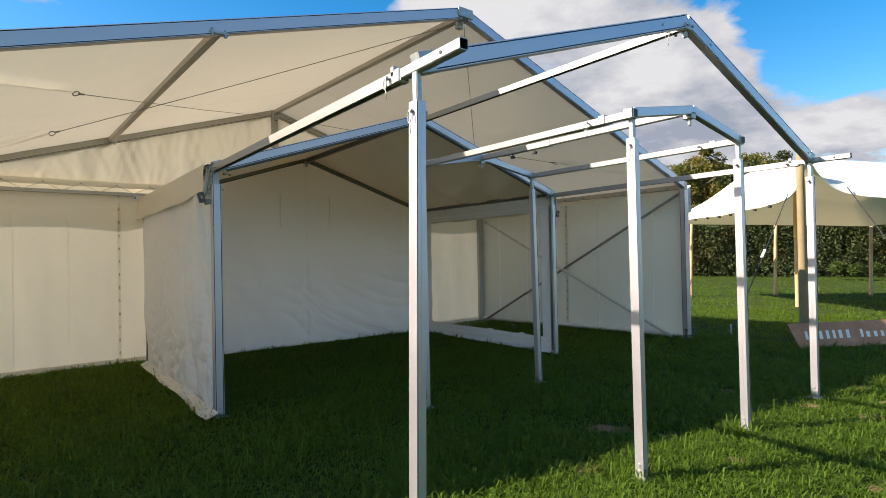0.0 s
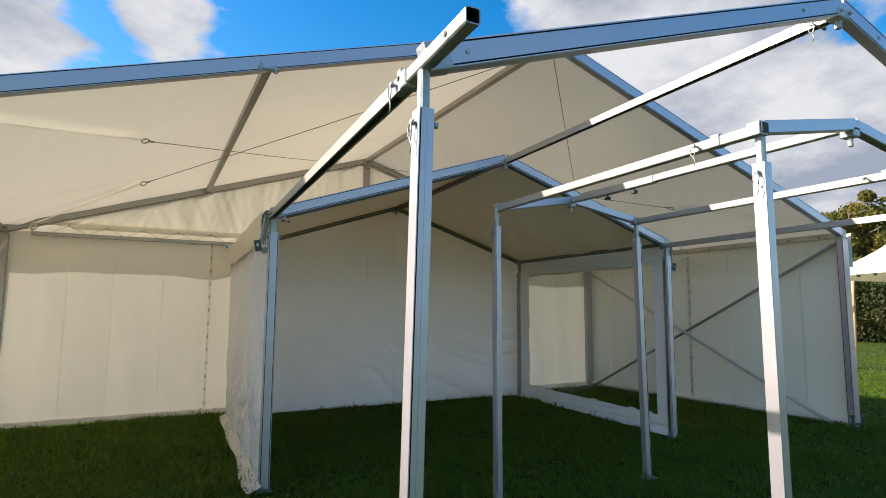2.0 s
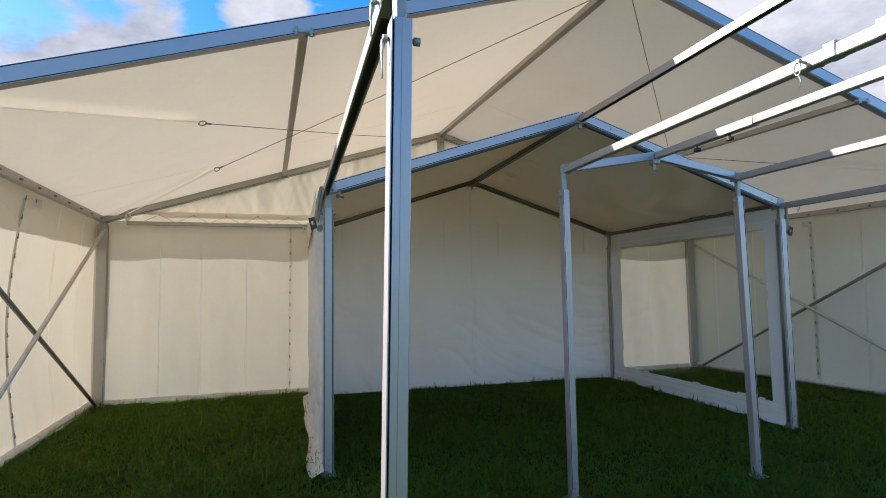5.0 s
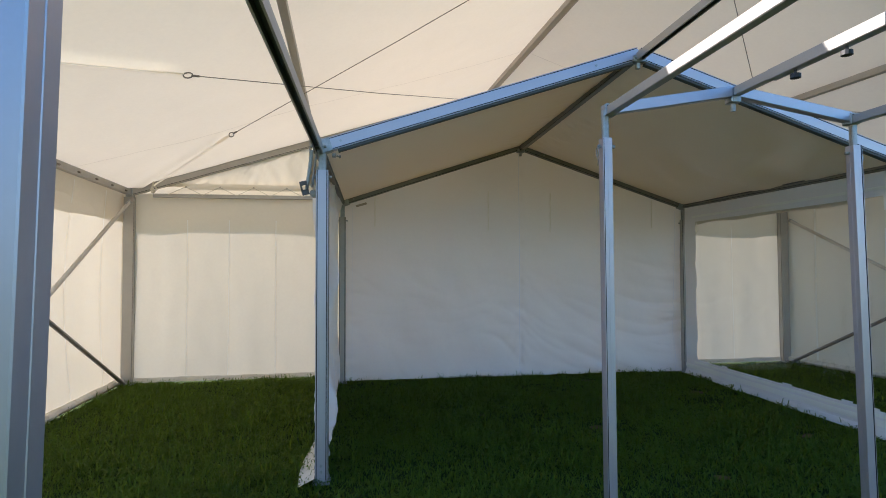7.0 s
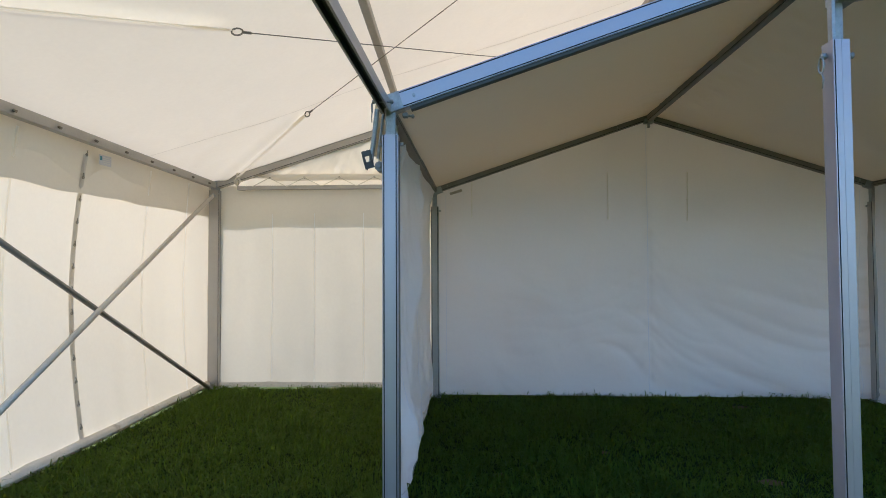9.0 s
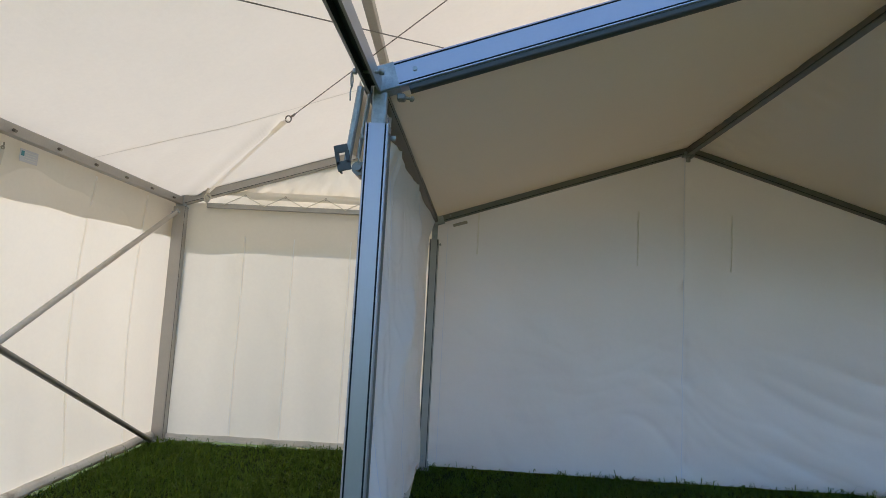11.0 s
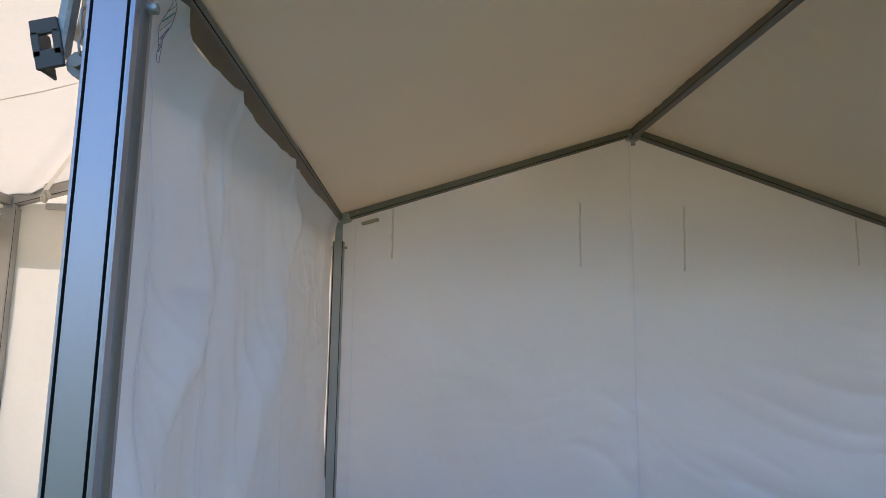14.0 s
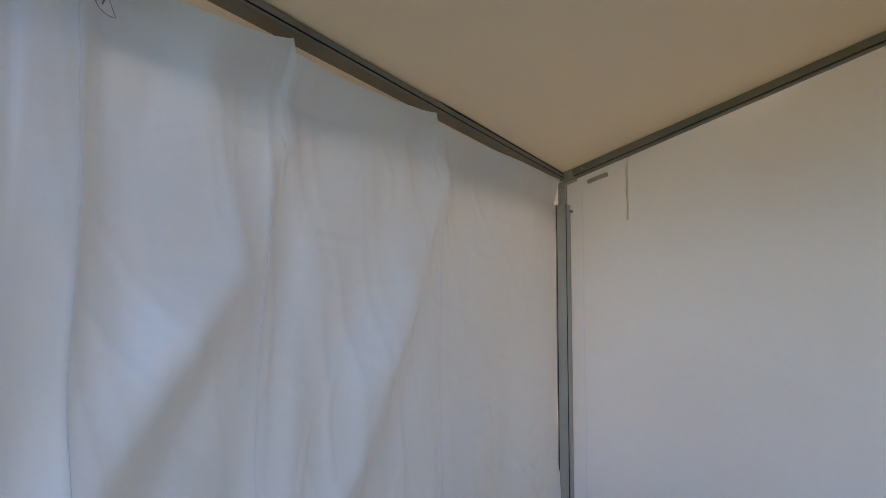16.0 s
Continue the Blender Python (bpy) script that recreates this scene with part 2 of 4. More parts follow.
def box_outline(w, h, c=0.004):
    w, h = w / 2, h / 2
    return [(-w + c, -h), (w - c, -h), (w, -h + c), (w, h - c), (w - c, h), (-w + c, h), (-w, h - c), (-w, -h + c)]


def track_outline(w, h, g=0.006, d=0.012, inset=0.007, c=0.003):
    """A box section with a keder slot near each edge of its two broad faces."""
    w, h = w / 2, h / 2
    right = [(w, -h + c), (w, -h + inset), (w - d, -h + inset), (w - d, -h + inset + g), (w, -h + inset + g),
             (w, h - inset - g), (w - d, h - inset - g), (w - d, h - inset), (w, h - inset), (w, h - c)]
    left = [(-x, -y) for x, y in right]
    return right + [(w - c, h), (-w + c, h)] + left + [(-w + c, -h), (w - c, -h)]


def channel_outline(w, h, slot=0.62, deep=0.55):
    """A box tube with a wide slot along its underside."""
    w, h = w / 2, h / 2
    a, d = w * slot, -h + 2 * h * deep
    return [(a, -h), (w, -h), (w, h), (-w, h), (-w, -h), (-a, -h), (-a, d), (a, d)]


def corner_track_outline(w, h, s, g=0.005, lip=0.003, deep=0.014):
    """A box section with one keder slot behind a thin lip along an outer corner, a scribed line on its front and a ridge on its inner side."""
    w, h = w / 2, h / 2
    pts = [(-w, -h), (-0.001, -h), (0, -h - 0.0012), (0.001, -h), (w - 0.002, -h), (w, -h + 0.002), (w, -0.0006), (w - 0.0012, 0), (w, 0.0006), (w, h - lip - g), (w - deep, h - lip - g),
           (w - deep, h - lip), (w + 0.002, h - lip), (w + 0.002, h), (-w, h)]
    return pts if s > 0 else [(u, -v) for u, v in pts[::-1]]


def round_outline(r, n=10):
    return [(r * math.cos(2 * math.pi * i / n), r * math.sin(2 * math.pi * i / n)) for i in range(n)]


def bar(name, a, b, w, h, mat, parent, up=(0, 0, 1), label="", track=False):
    bm = bmesh.new()
    faces = extrude(bm, track_outline(w, h) if track else box_outline(w, h), a, b, up)
    if track:
        # the floors and cheeks of the four slots, their shade painted near-black
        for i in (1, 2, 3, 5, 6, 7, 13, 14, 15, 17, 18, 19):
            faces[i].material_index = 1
    return part(name, bm, [mat, SLOT_SHADE] if track else mat, parent, label)


def rod(name, a, b, r, mat, parent, n=10, label=""):
    bm = bmesh.new()
    extrude(bm, round_outline(r, n), a, b, (0.3, 0.2, 1))
    return part(name, bm, mat, parent, label, True)


def pipe(bm, pts, r, n=8, closed=False, mat=0):
    """A round bar bent through points."""
    pts = [Vector(p) for p in pts]
    rings = []
    for i, p in enumerate(pts):
        d = (pts[(i + 1) % len(pts)] - pts[i - 1]) if closed else (pts[min(i + 1, len(pts) - 1)] - pts[max(i - 1, 0)])
        d.normalize()
        x = d.cross(Vector((0.31, 0.17, 0.93)))
        if x.length < 0.05:
            x = d.cross(Vector((1, 0, 0)))
        x.normalize()
        y = d.cross(x)
        rings.append([bm.verts.new(p + r * (math.cos(2 * math.pi * k / n) * x + math.sin(2 * math.pi * k / n) * y)) for k in range(n)])
    for i in range(len(pts) if closed else len(pts) - 1):
        q, s = rings[i], rings[(i + 1) % len(pts)]
        for k in range(n):
            bm.faces.new((q[k], q[(k + 1) % n], s[(k + 1) % n], s[k])).material_index = mat
    if not closed:
        bm.faces.new(rings[0][::-1]).material_index = mat
        bm.faces.new(rings[-1]).material_index = mat


def block(bm, centre, size, turn=None, c=0.0, mat=0):
    made = bmesh.ops.create_cube(bm, size=1.0)
    m = Matrix.Translation(centre) @ (turn or Matrix()) @ Matrix.Diagonal((*size, 1))
    bmesh.ops.transform(bm, matrix=m, verts=made["verts"])
    fs = {f for v in made["verts"] for f in v.link_faces}
    for f in fs:
        f.material_index = mat
    if c:
        es = {e for v in made["verts"] for e in v.link_edges}
        bmesh.ops.bevel(bm, geom=list(es), offset=c, segments=1, affect='EDGES')


def sheet(name, nu, nv, f, mat, parent, label="", keep=None):
    """A cloth from f(u, v), u and v from 0 to 1."""
    bm = bmesh.new()
    g = [[bm.verts.new(f(i / nu, j / nv)) for j in range(nv + 1)] for i in range(nu + 1)]
    for i in range(nu):
        for j in range(nv):
            if keep is None or keep((i + 0.5) / nu, (j + 0.5) / nv):
                bm.faces.new((g[i][j], g[i + 1][j], g[i + 1][j + 1], g[i][j + 1]))
    bmesh.ops.delete(bm, geom=[v for v in bm.verts if not v.link_faces], context='VERTS')
    return part(name, bm, mat, parent, label, True)


def band(name, f, u, half, v0, v1, out, mat, parent, n=40, along='v'):
    """A narrow sewn strip that follows the cloth f, raised from it by out."""
    bm = bmesh.new()
    rows = []
    for k in range(n + 1):
        v = v0 + (v1 - v0) * k / n
        a, b = ((u - half, v), (u + half, v)) if along == 'v' else ((v, u - half), (v, u + half))
        rows.append([bm.verts.new(Vector(f(*a)) + Vector(out)), bm.verts.new((Vector(f(*a)) + Vector(f(*b))) / 2 + Vector(out) * 1.6), bm.verts.new(Vector(f(*b)) + Vector(out))])
    for r, s in zip(rows, rows[1:]):
        for i in (0, 1):
            bm.faces.new((r[i], r[i + 1], s[i + 1], s[i]))
    return part(name, bm, mat, parent, "", True)


def lerp(a, b, t):
    return a + (b - a) * t


def nz(x, y, z=0.0, s=1.0):
    return noise.noise(Vector((x * s, y * s, z)))


def pin(name, at, way, parent, clip=True, half=0.055):
    """A cross pin with its ring and spring clip."""
    at, way = Vector(at), Vector(way).normalized()
    bm = bmesh.new()
    extrude(bm, round_outline(0.006, 8), at - way * half, at + way * (half + 0.007), (0.2, 0.1, 1))
    extrude(bm, round_outline(0.011, 8), at + way * (half - 0.005), at + way * (half + 0.011), (0.2, 0.1, 1))
    extrude(bm, round_outline(0.011, 8), at - way * (half + 0.005), at - way * (half - 0.007), (0.2, 0.1, 1))
    if clip:
        side = way.cross(Vector((0, 0, 1))).normalized()
        c = at - way * (half + 0.007) + Vector((0, 0, -0.03))
        pipe(bm, [c + (side * math.cos(k * math.pi / 6) * 0.014 + Vector((0, 0, math.sin(k * math.pi / 6) * 0.026))) for k in range(12)], 0.0028, 5, True)
        pipe(bm, [c + Vector((0, 0, -0.02)), c + side * 0.012 + Vector((0, 0, -0.05)), c + side * 0.004 + Vector((0, 0, -0.075))], 0.0026, 5)
    return part(name, bm, STEEL, parent, "", True)


def foot_plate(parent, x, y, s=0.13):
    bm = bmesh.new()
    block(bm, (x, y, 0.012), (s, s, 0.012), None, 0.002)
    block(bm, (x, y, 0.05), (0.055, 0.055, 0.08), None, 0.003)
    for dx, dy in ((s * 0.36, s * 0.36), (-s * 0.36, -s * 0.36)):
        extrude(bm, round_outline(0.009, 6), (x + dx, y + dy, 0.012), (x + dx, y + dy, 0.045))
    return part("base_plate", bm, STEEL, parent, "galvanised base plate pegged into turf")


# ---- ground ----
def ground_z(x, y):
    return 0.012 * nz(x, y, 3.0, 0.8) - 0.006


def build_ground():
    bm = bmesh.new()
    xs = [-2000, -300, -60, -20] + [i * 0.5 for i in range(-16, 61)] + [45, 80, 300, 2000]
    ys = [-2000, -300, -60, -20] + [i * 0.5 for i in range(-10, 41)] + [30, 45, 80, 300, 2000]
    g = [[bm.verts.new((x, y, ground_z(x, y) if abs(x) < 40 and abs(y) < 40 else 0)) for y in ys] for x in xs]
    for i in range(len(xs) - 1):
        for j in range(len(ys) - 1):
            bm.faces.new((g[i][j], g[i + 1][j], g[i + 1][j + 1], g[i][j + 1]))
    ob = part("ground", bm, SOIL, None, "", True)
    tagged(ob, "green field of short trodden grass with bare patches", "ground", kind="structure")


build_ground()


# ---- large marquee ----
FL, FR, BL, BR = Vector((-1.0, 4.0, 0)), Vector((8.8, 4.4, 0)), Vector((-1.21, 8.60, 0)), Vector((8.22, 8.84, 0))


def on_plan(u, v):
    return FL.lerp(FR, u).lerp(BL.lerp(BR, u), v)


def roof_z(u, v):
    return lerp(lerp(2.60, 2.535, v), lerp(4.135, 4.00, v), 1 - abs(2 * u - 1))


def at_a(u, v, dz=0.0):
    p = on_plan(u, v)
    p.z = roof_z(u, v) + dz
    return p


def build_large_marquee():
    t = thing("large_marquee", "large cream canvas marquee, open at one gable, on aluminium frame", "marquee")
    # gable frames
    for v, mat, drop in ((0, ALU, 0.055), (1, ALU_GREY, 0.068)):
        for u0 in (0, 1):
            a, b = at_a(u0, v, -drop), at_a(0.5, v, -drop)
            r = bar("rafter", a, b, 0.07, 0.115, mat, t, label="aluminium gable rafter", track=True)
            p = on_plan(u0, v)
            top = roof_z(u0, v) - 0.14
            leg = bar("leg", (p.x, p.y, 0.02), (p.x, p.y, top), 0.12, 0.09, mat, t, up=(0, 1, 0), track=True)
            foot_plate(leg, p.x, p.y, 0.2)
            bm = bmesh.new()
            block(bm, (p.x, p.y, top + 0.05), (0.085, 0.075, 0.17), None, 0.004)
            part("eave_joint", bm, STEEL, t)
            if v == 0:
                # ground anchors beside the open gable's legs
                for k in (-1, 1):
                    bm = bmesh.new()
                    q = Vector((p.x + 0.11 * k, p.y - 0.05, 0))
                    extrude(bm, round_outline(0.014, 8), q + Vector((0, 0, -0.1)), q + Vector((0.01 * k, 0, 0.17)))
                    extrude(bm, round_outline(0.026, 8), q + Vector((0.01 * k, 0, 0.15)), q + Vector((0.01 * k, 0, 0.18)))
                    block(bm, (p.x + 0.06 * k, p.y - 0.03, 0.06), (0.12, 0.035, 0.03), None, 0.004)
                    part("ground_anchor", bm, GROOVE, leg, "dark steel ground anchor")
        c = at_a(0.5, v, -drop - 0.01)
        bm = bmesh.new()
        block(bm, c + Vector((0, -0.046 if v == 0 else 0, 0.0)), (0.20, 0.02, 0.10), None, 0.004)
        block(bm, c + Vector((0, 0.07 if v == 0 else -0.05, -0.07)), (0.07, 0.06, 0.13), None, 0.006)
        for k in (-1, 1):
            extrude(bm, round_outline(0.010, 6), c + Vector((k * 0.05, -0.04, -0.07)), c + Vector((k * 0.05, 0.04, -0.07)))
        part("ridge_bracket", bm, STEEL, t, "galvanised ridge bracket")
    # purlins from frame to frame
    for uf, ub, w in ((0.5, 0.5, 0.075), (0.235, 0.2455, 0.06), (0.765, 0.7545, 0.06)):
        bar("purlin", at_a(uf, 0.005, -0.085), at_a(ub, 0.995, -0.075), w, 0.06, ALU_GREY, t)
        for v in (0, 1):
            bm = bmesh.new()
            c = at_a(ub if v else uf, v, -0.105)
            block(bm, c + Vector((0, -0.02, 0.0)), (0.15, 0.05, 0.022), None, 0.003)
            for k in (-1, 1):
                extrude(bm, round_outline(0.013, 6), c + Vector((k * 0.05, -0.035, -0.03)), c + Vector((k * 0.05, -0.035, 0.03)))
            part("purlin_clamp", bm, STEEL, t)
    for u in (0, 1):
        a, b = at_a(u, 0.01, -0.078), at_a(u, 0.99, -0.08)
        eave = bar("eave_purlin", a, b, 0.06, 0.075, ALU_GREY, t)
        s = 1 if u == 0 else -1
        for k in range(11):
            bm = bmesh.new()
            p = a.lerp(b, (k + 0.5) / 11) + Vector((s * 0.032, 0, -0.005))
            extrude(bm, round_outline(0.011, 6), p, p + Vector((s * 0.022, 0, -0.01)))
            part("wall_hook", bm, BRASS, eave)
    # roof cloth, two slopes
    for u0, u1 in ((0, 0.5), (0.5, 1)):
        def slope(a, b, u0=u0, u1=u1):
            u, v = lerp(u0 - 0.012 * (u0 == 0), u1 + 0.012 * (u1 == 1), a), 0.004 + 1.006 * b
            k = a if u0 == 0 else 1 - a
            sag = -0.030 * math.sin(math.pi * (2 * k % 1.0)) * math.sin(math.pi * b)
            wr = 0.014 * nz(u * 9, v * 5, 2.2) + 0.010 * (0.4 - abs(nz(u * 22 + v * 7, v * 9 - u * 9, 5.2)))
            wr *= min(1.0, 0.15 + 14 * b, 0.15 + 14 * (1 - b))
            corner = min(1.0, 10 * (1 - b)) * math.exp(-((k / 0.5) ** 2 + ((1 - b) / 0.5) ** 2) * 2.0)
            ridge = 0
            ku = k / 2
            for v0, vh in ((0.03, 0.295), (0.975, 0.69)):
                # the strap inside presses a crease from the corner to the hook
                f = (ku - 0.035) / (0.161 - 0.035)
                if -0.15 < f < 1.0:
                    off = (v - lerp(v0, vh, f)) * 4.5
                    ridge -= 0.045 * math.exp(-(off / 0.075) ** 2) * min(1, (1.0 - f) * 8)
            return at_a(u, v, -0.035 + sag + wr + ridge + 0.014 * corner * math.sin((k - 1 + b) * 26))
        rc = sheet("roof_canvas", 150, 150, slope, CREAM, t, "taut cream canvas roof slope")
        band("seam", slope, 0.668, 0.0011, 0.0, 1.0, (0, 0, -0.003), LAP, rc, 80, along='u')
    # side walls, hung inside the legs, with an outer valance doubling the top
    for u in (0, 1):
        s = 1 if u == 0 else -1

        def wall(a, b, u=u, s=s):
            p = on_plan(u, 0.0 + 1.014 * a)
            z = 0.03 + b * (roof_z(u, a) - (0.085 if u == 0 else 0.12))
            fold = 0.016 * nz(a * 11, z * 0.5, 7 + u) + 0.008 * nz(a * 30, z * 0.9, 3) * (1.2 - b) + 0.03 * (b * (1 - b)) * nz(a * 4, 1.0, 9)
            bulge = 0.02 + 0.12 * math.sin(math.pi * min(1.0, b)) * math.sin(math.pi * min(1.0, a)) ** 0.7
            return (p.x - s * (0.075 + (bulge if u == 0 else 0.0) - fold), p.y, z)
        w = sheet("side_wall", 90, 44, wall, CREAM, t, "cream canvas side wall laced at its middle")

        def hem(a, b, u=u, s=s):
            q = Vector(wall(a, 0.04))
            ang = b * 2 * math.pi
            r = 0.045 + 0.012 * nz(a * 14, 4.0, u)
            return (q.x + s * (0.03 + r * math.cos(ang)), q.y, 0.055 + r * 0.9 * math.sin(ang))
        sheet("ground_flap", 60, 10, hem, SKIRT, w, "rolled ground flap of the wall")

        def valance(a, b, u=u, s=s):
            a = lerp(-0.01, 1.025, a)
            p = on_plan(u, a)
            z0 = roof_z(u, a) - 0.05
            low = 2.07 + 0.025 * nz(a * 12, 2.0, u) + 0.10 * (a - 0.5) ** 2
            return (p.x - s * (0.13 + 0.02 * nz(a * 9, b * 2, 4)), p.y, lerp(low, z0, b))
        sheet("outer_valance", 60, 6, valance, CREAM, t, "outer valance of the roof canvas")
        lace_line(t, w, wall, 0.51, 0.03, 0.95, (s * 0.006, 0, 0), s)
        for q in (0.13, 0.36, 0.72, 0.88):
            band("seam", wall, q, 0.003, 0.03, 0.97, (s * 0.003, 0, 0), SEAM, w, 30)
        # brace tubes, crossing
        for v0, z0, v1, z1 in ((0.10 - 0.05 * u, 0.06 - 0.03 * u, 0.947, 2.30 - 0.14 * u), (0.96, 0.045, 0.015, 2.34 + 0.07 * u)):
            a, b = on_plan(u, v0), on_plan(u, v1)
            a.z, b.z = z0, z1
            off = Vector((s * (0.075 if v0 < 0.5 else 0.022), 0, 0))
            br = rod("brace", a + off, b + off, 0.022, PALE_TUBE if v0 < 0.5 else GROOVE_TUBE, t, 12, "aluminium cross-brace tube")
            for e, o in ((a, b), (b, a)):
                bm = bmesh.new()
                d = (o - e).normalized()
                extrude(bm, box_outline(0.05, 0.016), e + off - d * 0.04, e + off + d * 0.10, (1, 0, 0))
                extrude(bm, round_outline(0.013, 6), e + off + Vector((-0.04, 0, 0)), e + off + Vector((0.04, 0, 0)))
                part("brace_end", bm, STEEL, br)
    # closed gable
    def gable_wall(a, b):
        p = on_plan(lerp(-0.012, 1.012, a), 1)
        z = 0.03 + b * 2.42
        fold = 0.020 * nz(a * 24, z * 0.4, 17) + 0.010 * nz(a * 70, z * 0.8, 13) * (1.2 - b) + 0.018 * (0.3 - abs(nz(a * 30 + z, z * 2.2 - a * 16, 19)))
        return (p.x, p.y + 0.045 - fold, z)
    g = sheet("gable_wall", 150, 40, gable_wall, CREAM, t, "cream canvas gable wall with sewn seams")
    for q in (0.083, 0.137, 0.199, 0.33, 0.42, 0.6, 0.75, 0.9):
        band("seam", gable_wall, q, 0.0006, 0.02, 0.86, (0, -0.003, 0), SEAM, g, 24)

    def gable_flap(a, b):
        q = Vector(gable_wall(a, 0.02))
        return (q.x, q.y - 0.015 - 0.02 * (1 - b), 0.015 + 0.06 * b + 0.008 * nz(a * 40, 3))
    sheet("ground_flap", 90, 3, gable_flap, SKIRT, g, "muddy ground flap of the wall")

    def gable_valance(a, b):
        a = lerp(-0.014, 1.014, a)
        p = on_plan(a, 1)
        return (p.x, p.y + 0.09 + 0.012 * nz(a * 20, b, 5), lerp(2.01 + 0.05 * nz(a * 15, 2.0, 8) - 0.015, min(2.66, roof_z(a, 1) - 0.02), b))
    sheet("outer_valance", 80, 6, gable_valance, CREAM, t, "outer canvas valance")
    lace_line(t, g, gable_wall, 0.261, 0.02, 0.97, (0, -0.006, 0), 0)

    def infill(a, b):
        a = lerp(-0.006, 1.006, a)
        p = on_plan(a, 1)
        top = roof_z(a, 1) - 0.012
        low = min(2.54 + 0.012 * nz(a * 30, 1.0, 2), top - 0.002)
        pleat = 0.028 * nz(a * 30, 0.5 * b, 31) + 0.030 * (0.3 - abs(nz(a * 75 + 2.0 * b, 1.6 * b, 33))) + 0.024 * (0.3 - abs(nz(a * 130 - 3.5 * b, 2.2 * b, 35)))
        return (p.x, p.y + 0.03 - pleat, lerp(low, top, b))
    inf = sheet("gable_infill", 300, 18, infill, CREAM, t, "pleated cream canvas gable infill")

    def infill_hem(a, b):
        p = on_plan(lerp(0.075, 0.925, a), 1)
        return (p.x, p.y - 0.002 - 0.012 * math.sin(math.pi * b), lerp(2.505, 2.585, b) + 0.006 * nz(a * 25, 1, 2))
    sheet("hem_band", 80, 4, infill_hem, CREAM, inf)
    a, b = on_plan(0.03, 1), on_plan(0.97, 1)
    a.z = b.z = 2.42
    rail = bar("gable_rail", a + Vector((0, -0.01, 0)), b + Vector((0, -0.01, 0)), 0.05, 0.05, ALU_GREY, t, label="aluminium wall rail")
    bm = bmesh.new()
    pts = []
    for k in range(41):
        q = on_plan(0.05 + 0.9 * k / 40, 1)
        pts.append((q.x, q.y - 0.05, 2.535 if k % 2 else 2.43))
    pipe(bm, pts, 0.0055, 5)
    part("lacing_rope", bm, ROPE, rail)
    for k in range(1, 41, 2):
        q = on_plan(0.05 + 0.9 * k / 40, 1)
        bm = bmesh.new()
        pipe(bm, [(q.x + 0.010 * math.cos(j), q.y - 0.036, 2.537 + 0.010 * math.sin(j)) for j in [i * math.pi / 4 for i in range(8)]], 0.004, 5, True)
        part("eyelet", bm, LOOP, inf)
    # king post
    c = at_a(0.5, 1, -0.16)
    bar("king_post", (c.x, c.y - 0.02, 2.44), (c.x, c.y - 0.02, c.z + 0.05), 0.10, 0.07, ALU_GREY, t, up=(0, 1, 0), track=True)
    # wind cables in the roof plane: strap, ring and wire
    for u0, s in ((0, 1), (1, -1)):
        for v0, v1 in ((0.03, 0.985), (0.975, 0.01)):
            far = at_a(0.5 - s * 0.006, v1, -0.15)
            hook = at_a(u0 + s * 0.156, 0.295 if v0 < 0.5 else 0.69, -0.115)
            cab = thing_part("wind_cable", t)
            bm = bmesh.new()
            d = (far - hook).normalized()
            pipe(bm, [hook + d * 0.09, hook.lerp(far, 0.5) + Vector((0, 0, -0.015)), far], 0.0038, 6)
            part("wire", bm, CABLE, cab)
            bm = bmesh.new()
            side = (d.cross(Vector((0, 0, 1))).normalized() + Vector((0, 0, 1.2))).normalized()
            pipe(bm, [hook + d * (0.038 + 0.038 * math.cos(i * math.pi / 5)) + side * 0.023 * math.sin(i * math.pi / 5) for i in range(10)], 0.0055, 6, True)
            extrude(bm, round_outline(0.009, 6), hook + d * 0.07, hook + d * 0.13)
            part("hook", bm, CABLE, cab, "steel hook")
            bm = bmesh.new()
            root = at_a(u0 + s * 0.034, v0, -0.10)
            extrude(bm, box_outline(0.030, 0.002, 0.0005), root, hook + d * 0.012 + Vector((0, 0, 0.004)))
            extrude(bm, box_outline(0.046, 0.003, 0.001), root.lerp(hook, 0.86) + Vector((0, 0, 0.004)), hook - d * 0.02 + Vector((0, 0, 0.006)))
            part("strap", bm, SEAM, cab, "taut cream webbing strap")
    # knotted strap end at a back corner
    q = at_a(0.03, 1, -0.12)
    bm = bmesh.new()
    pipe(bm, [q + Vector((0.02, -0.08, 0.10)), q + Vector((0.03, -0.1, 0.04)), q + Vector((0.0, -0.1, -0.02)), q + Vector((0.04, -0.09, -0.05)), q + Vector((0.075, -0.1, -0.015)), q + Vector((0.045, -0.105, 0.03))], 0.012, 6)
    for k in range(3):
        pipe(bm, [q + Vector((0.02 + 0.012 * math.cos(i), -0.1 + 0.012 * k, -0.03 + 0.028 * math.sin(i))) for i in [j * math.pi / 4 for j in range(8)]], 0.011, 5, True)
    part("strap_knot", bm, ROPE, t, "white webbing strap tied in a knot")
    # care labels
    for at, turn in (((-1.165, 6.55, 2.37), 90), ((1.45, 8.60, 2.36), 0), ((8.4, 6.6, 2.33), 90)):
        small_label(t, at, 0.15, 0.085, turn)
    return t


def thing_part(name, parent):
    ob = new(name)
    ob.parent = parent
    return ob


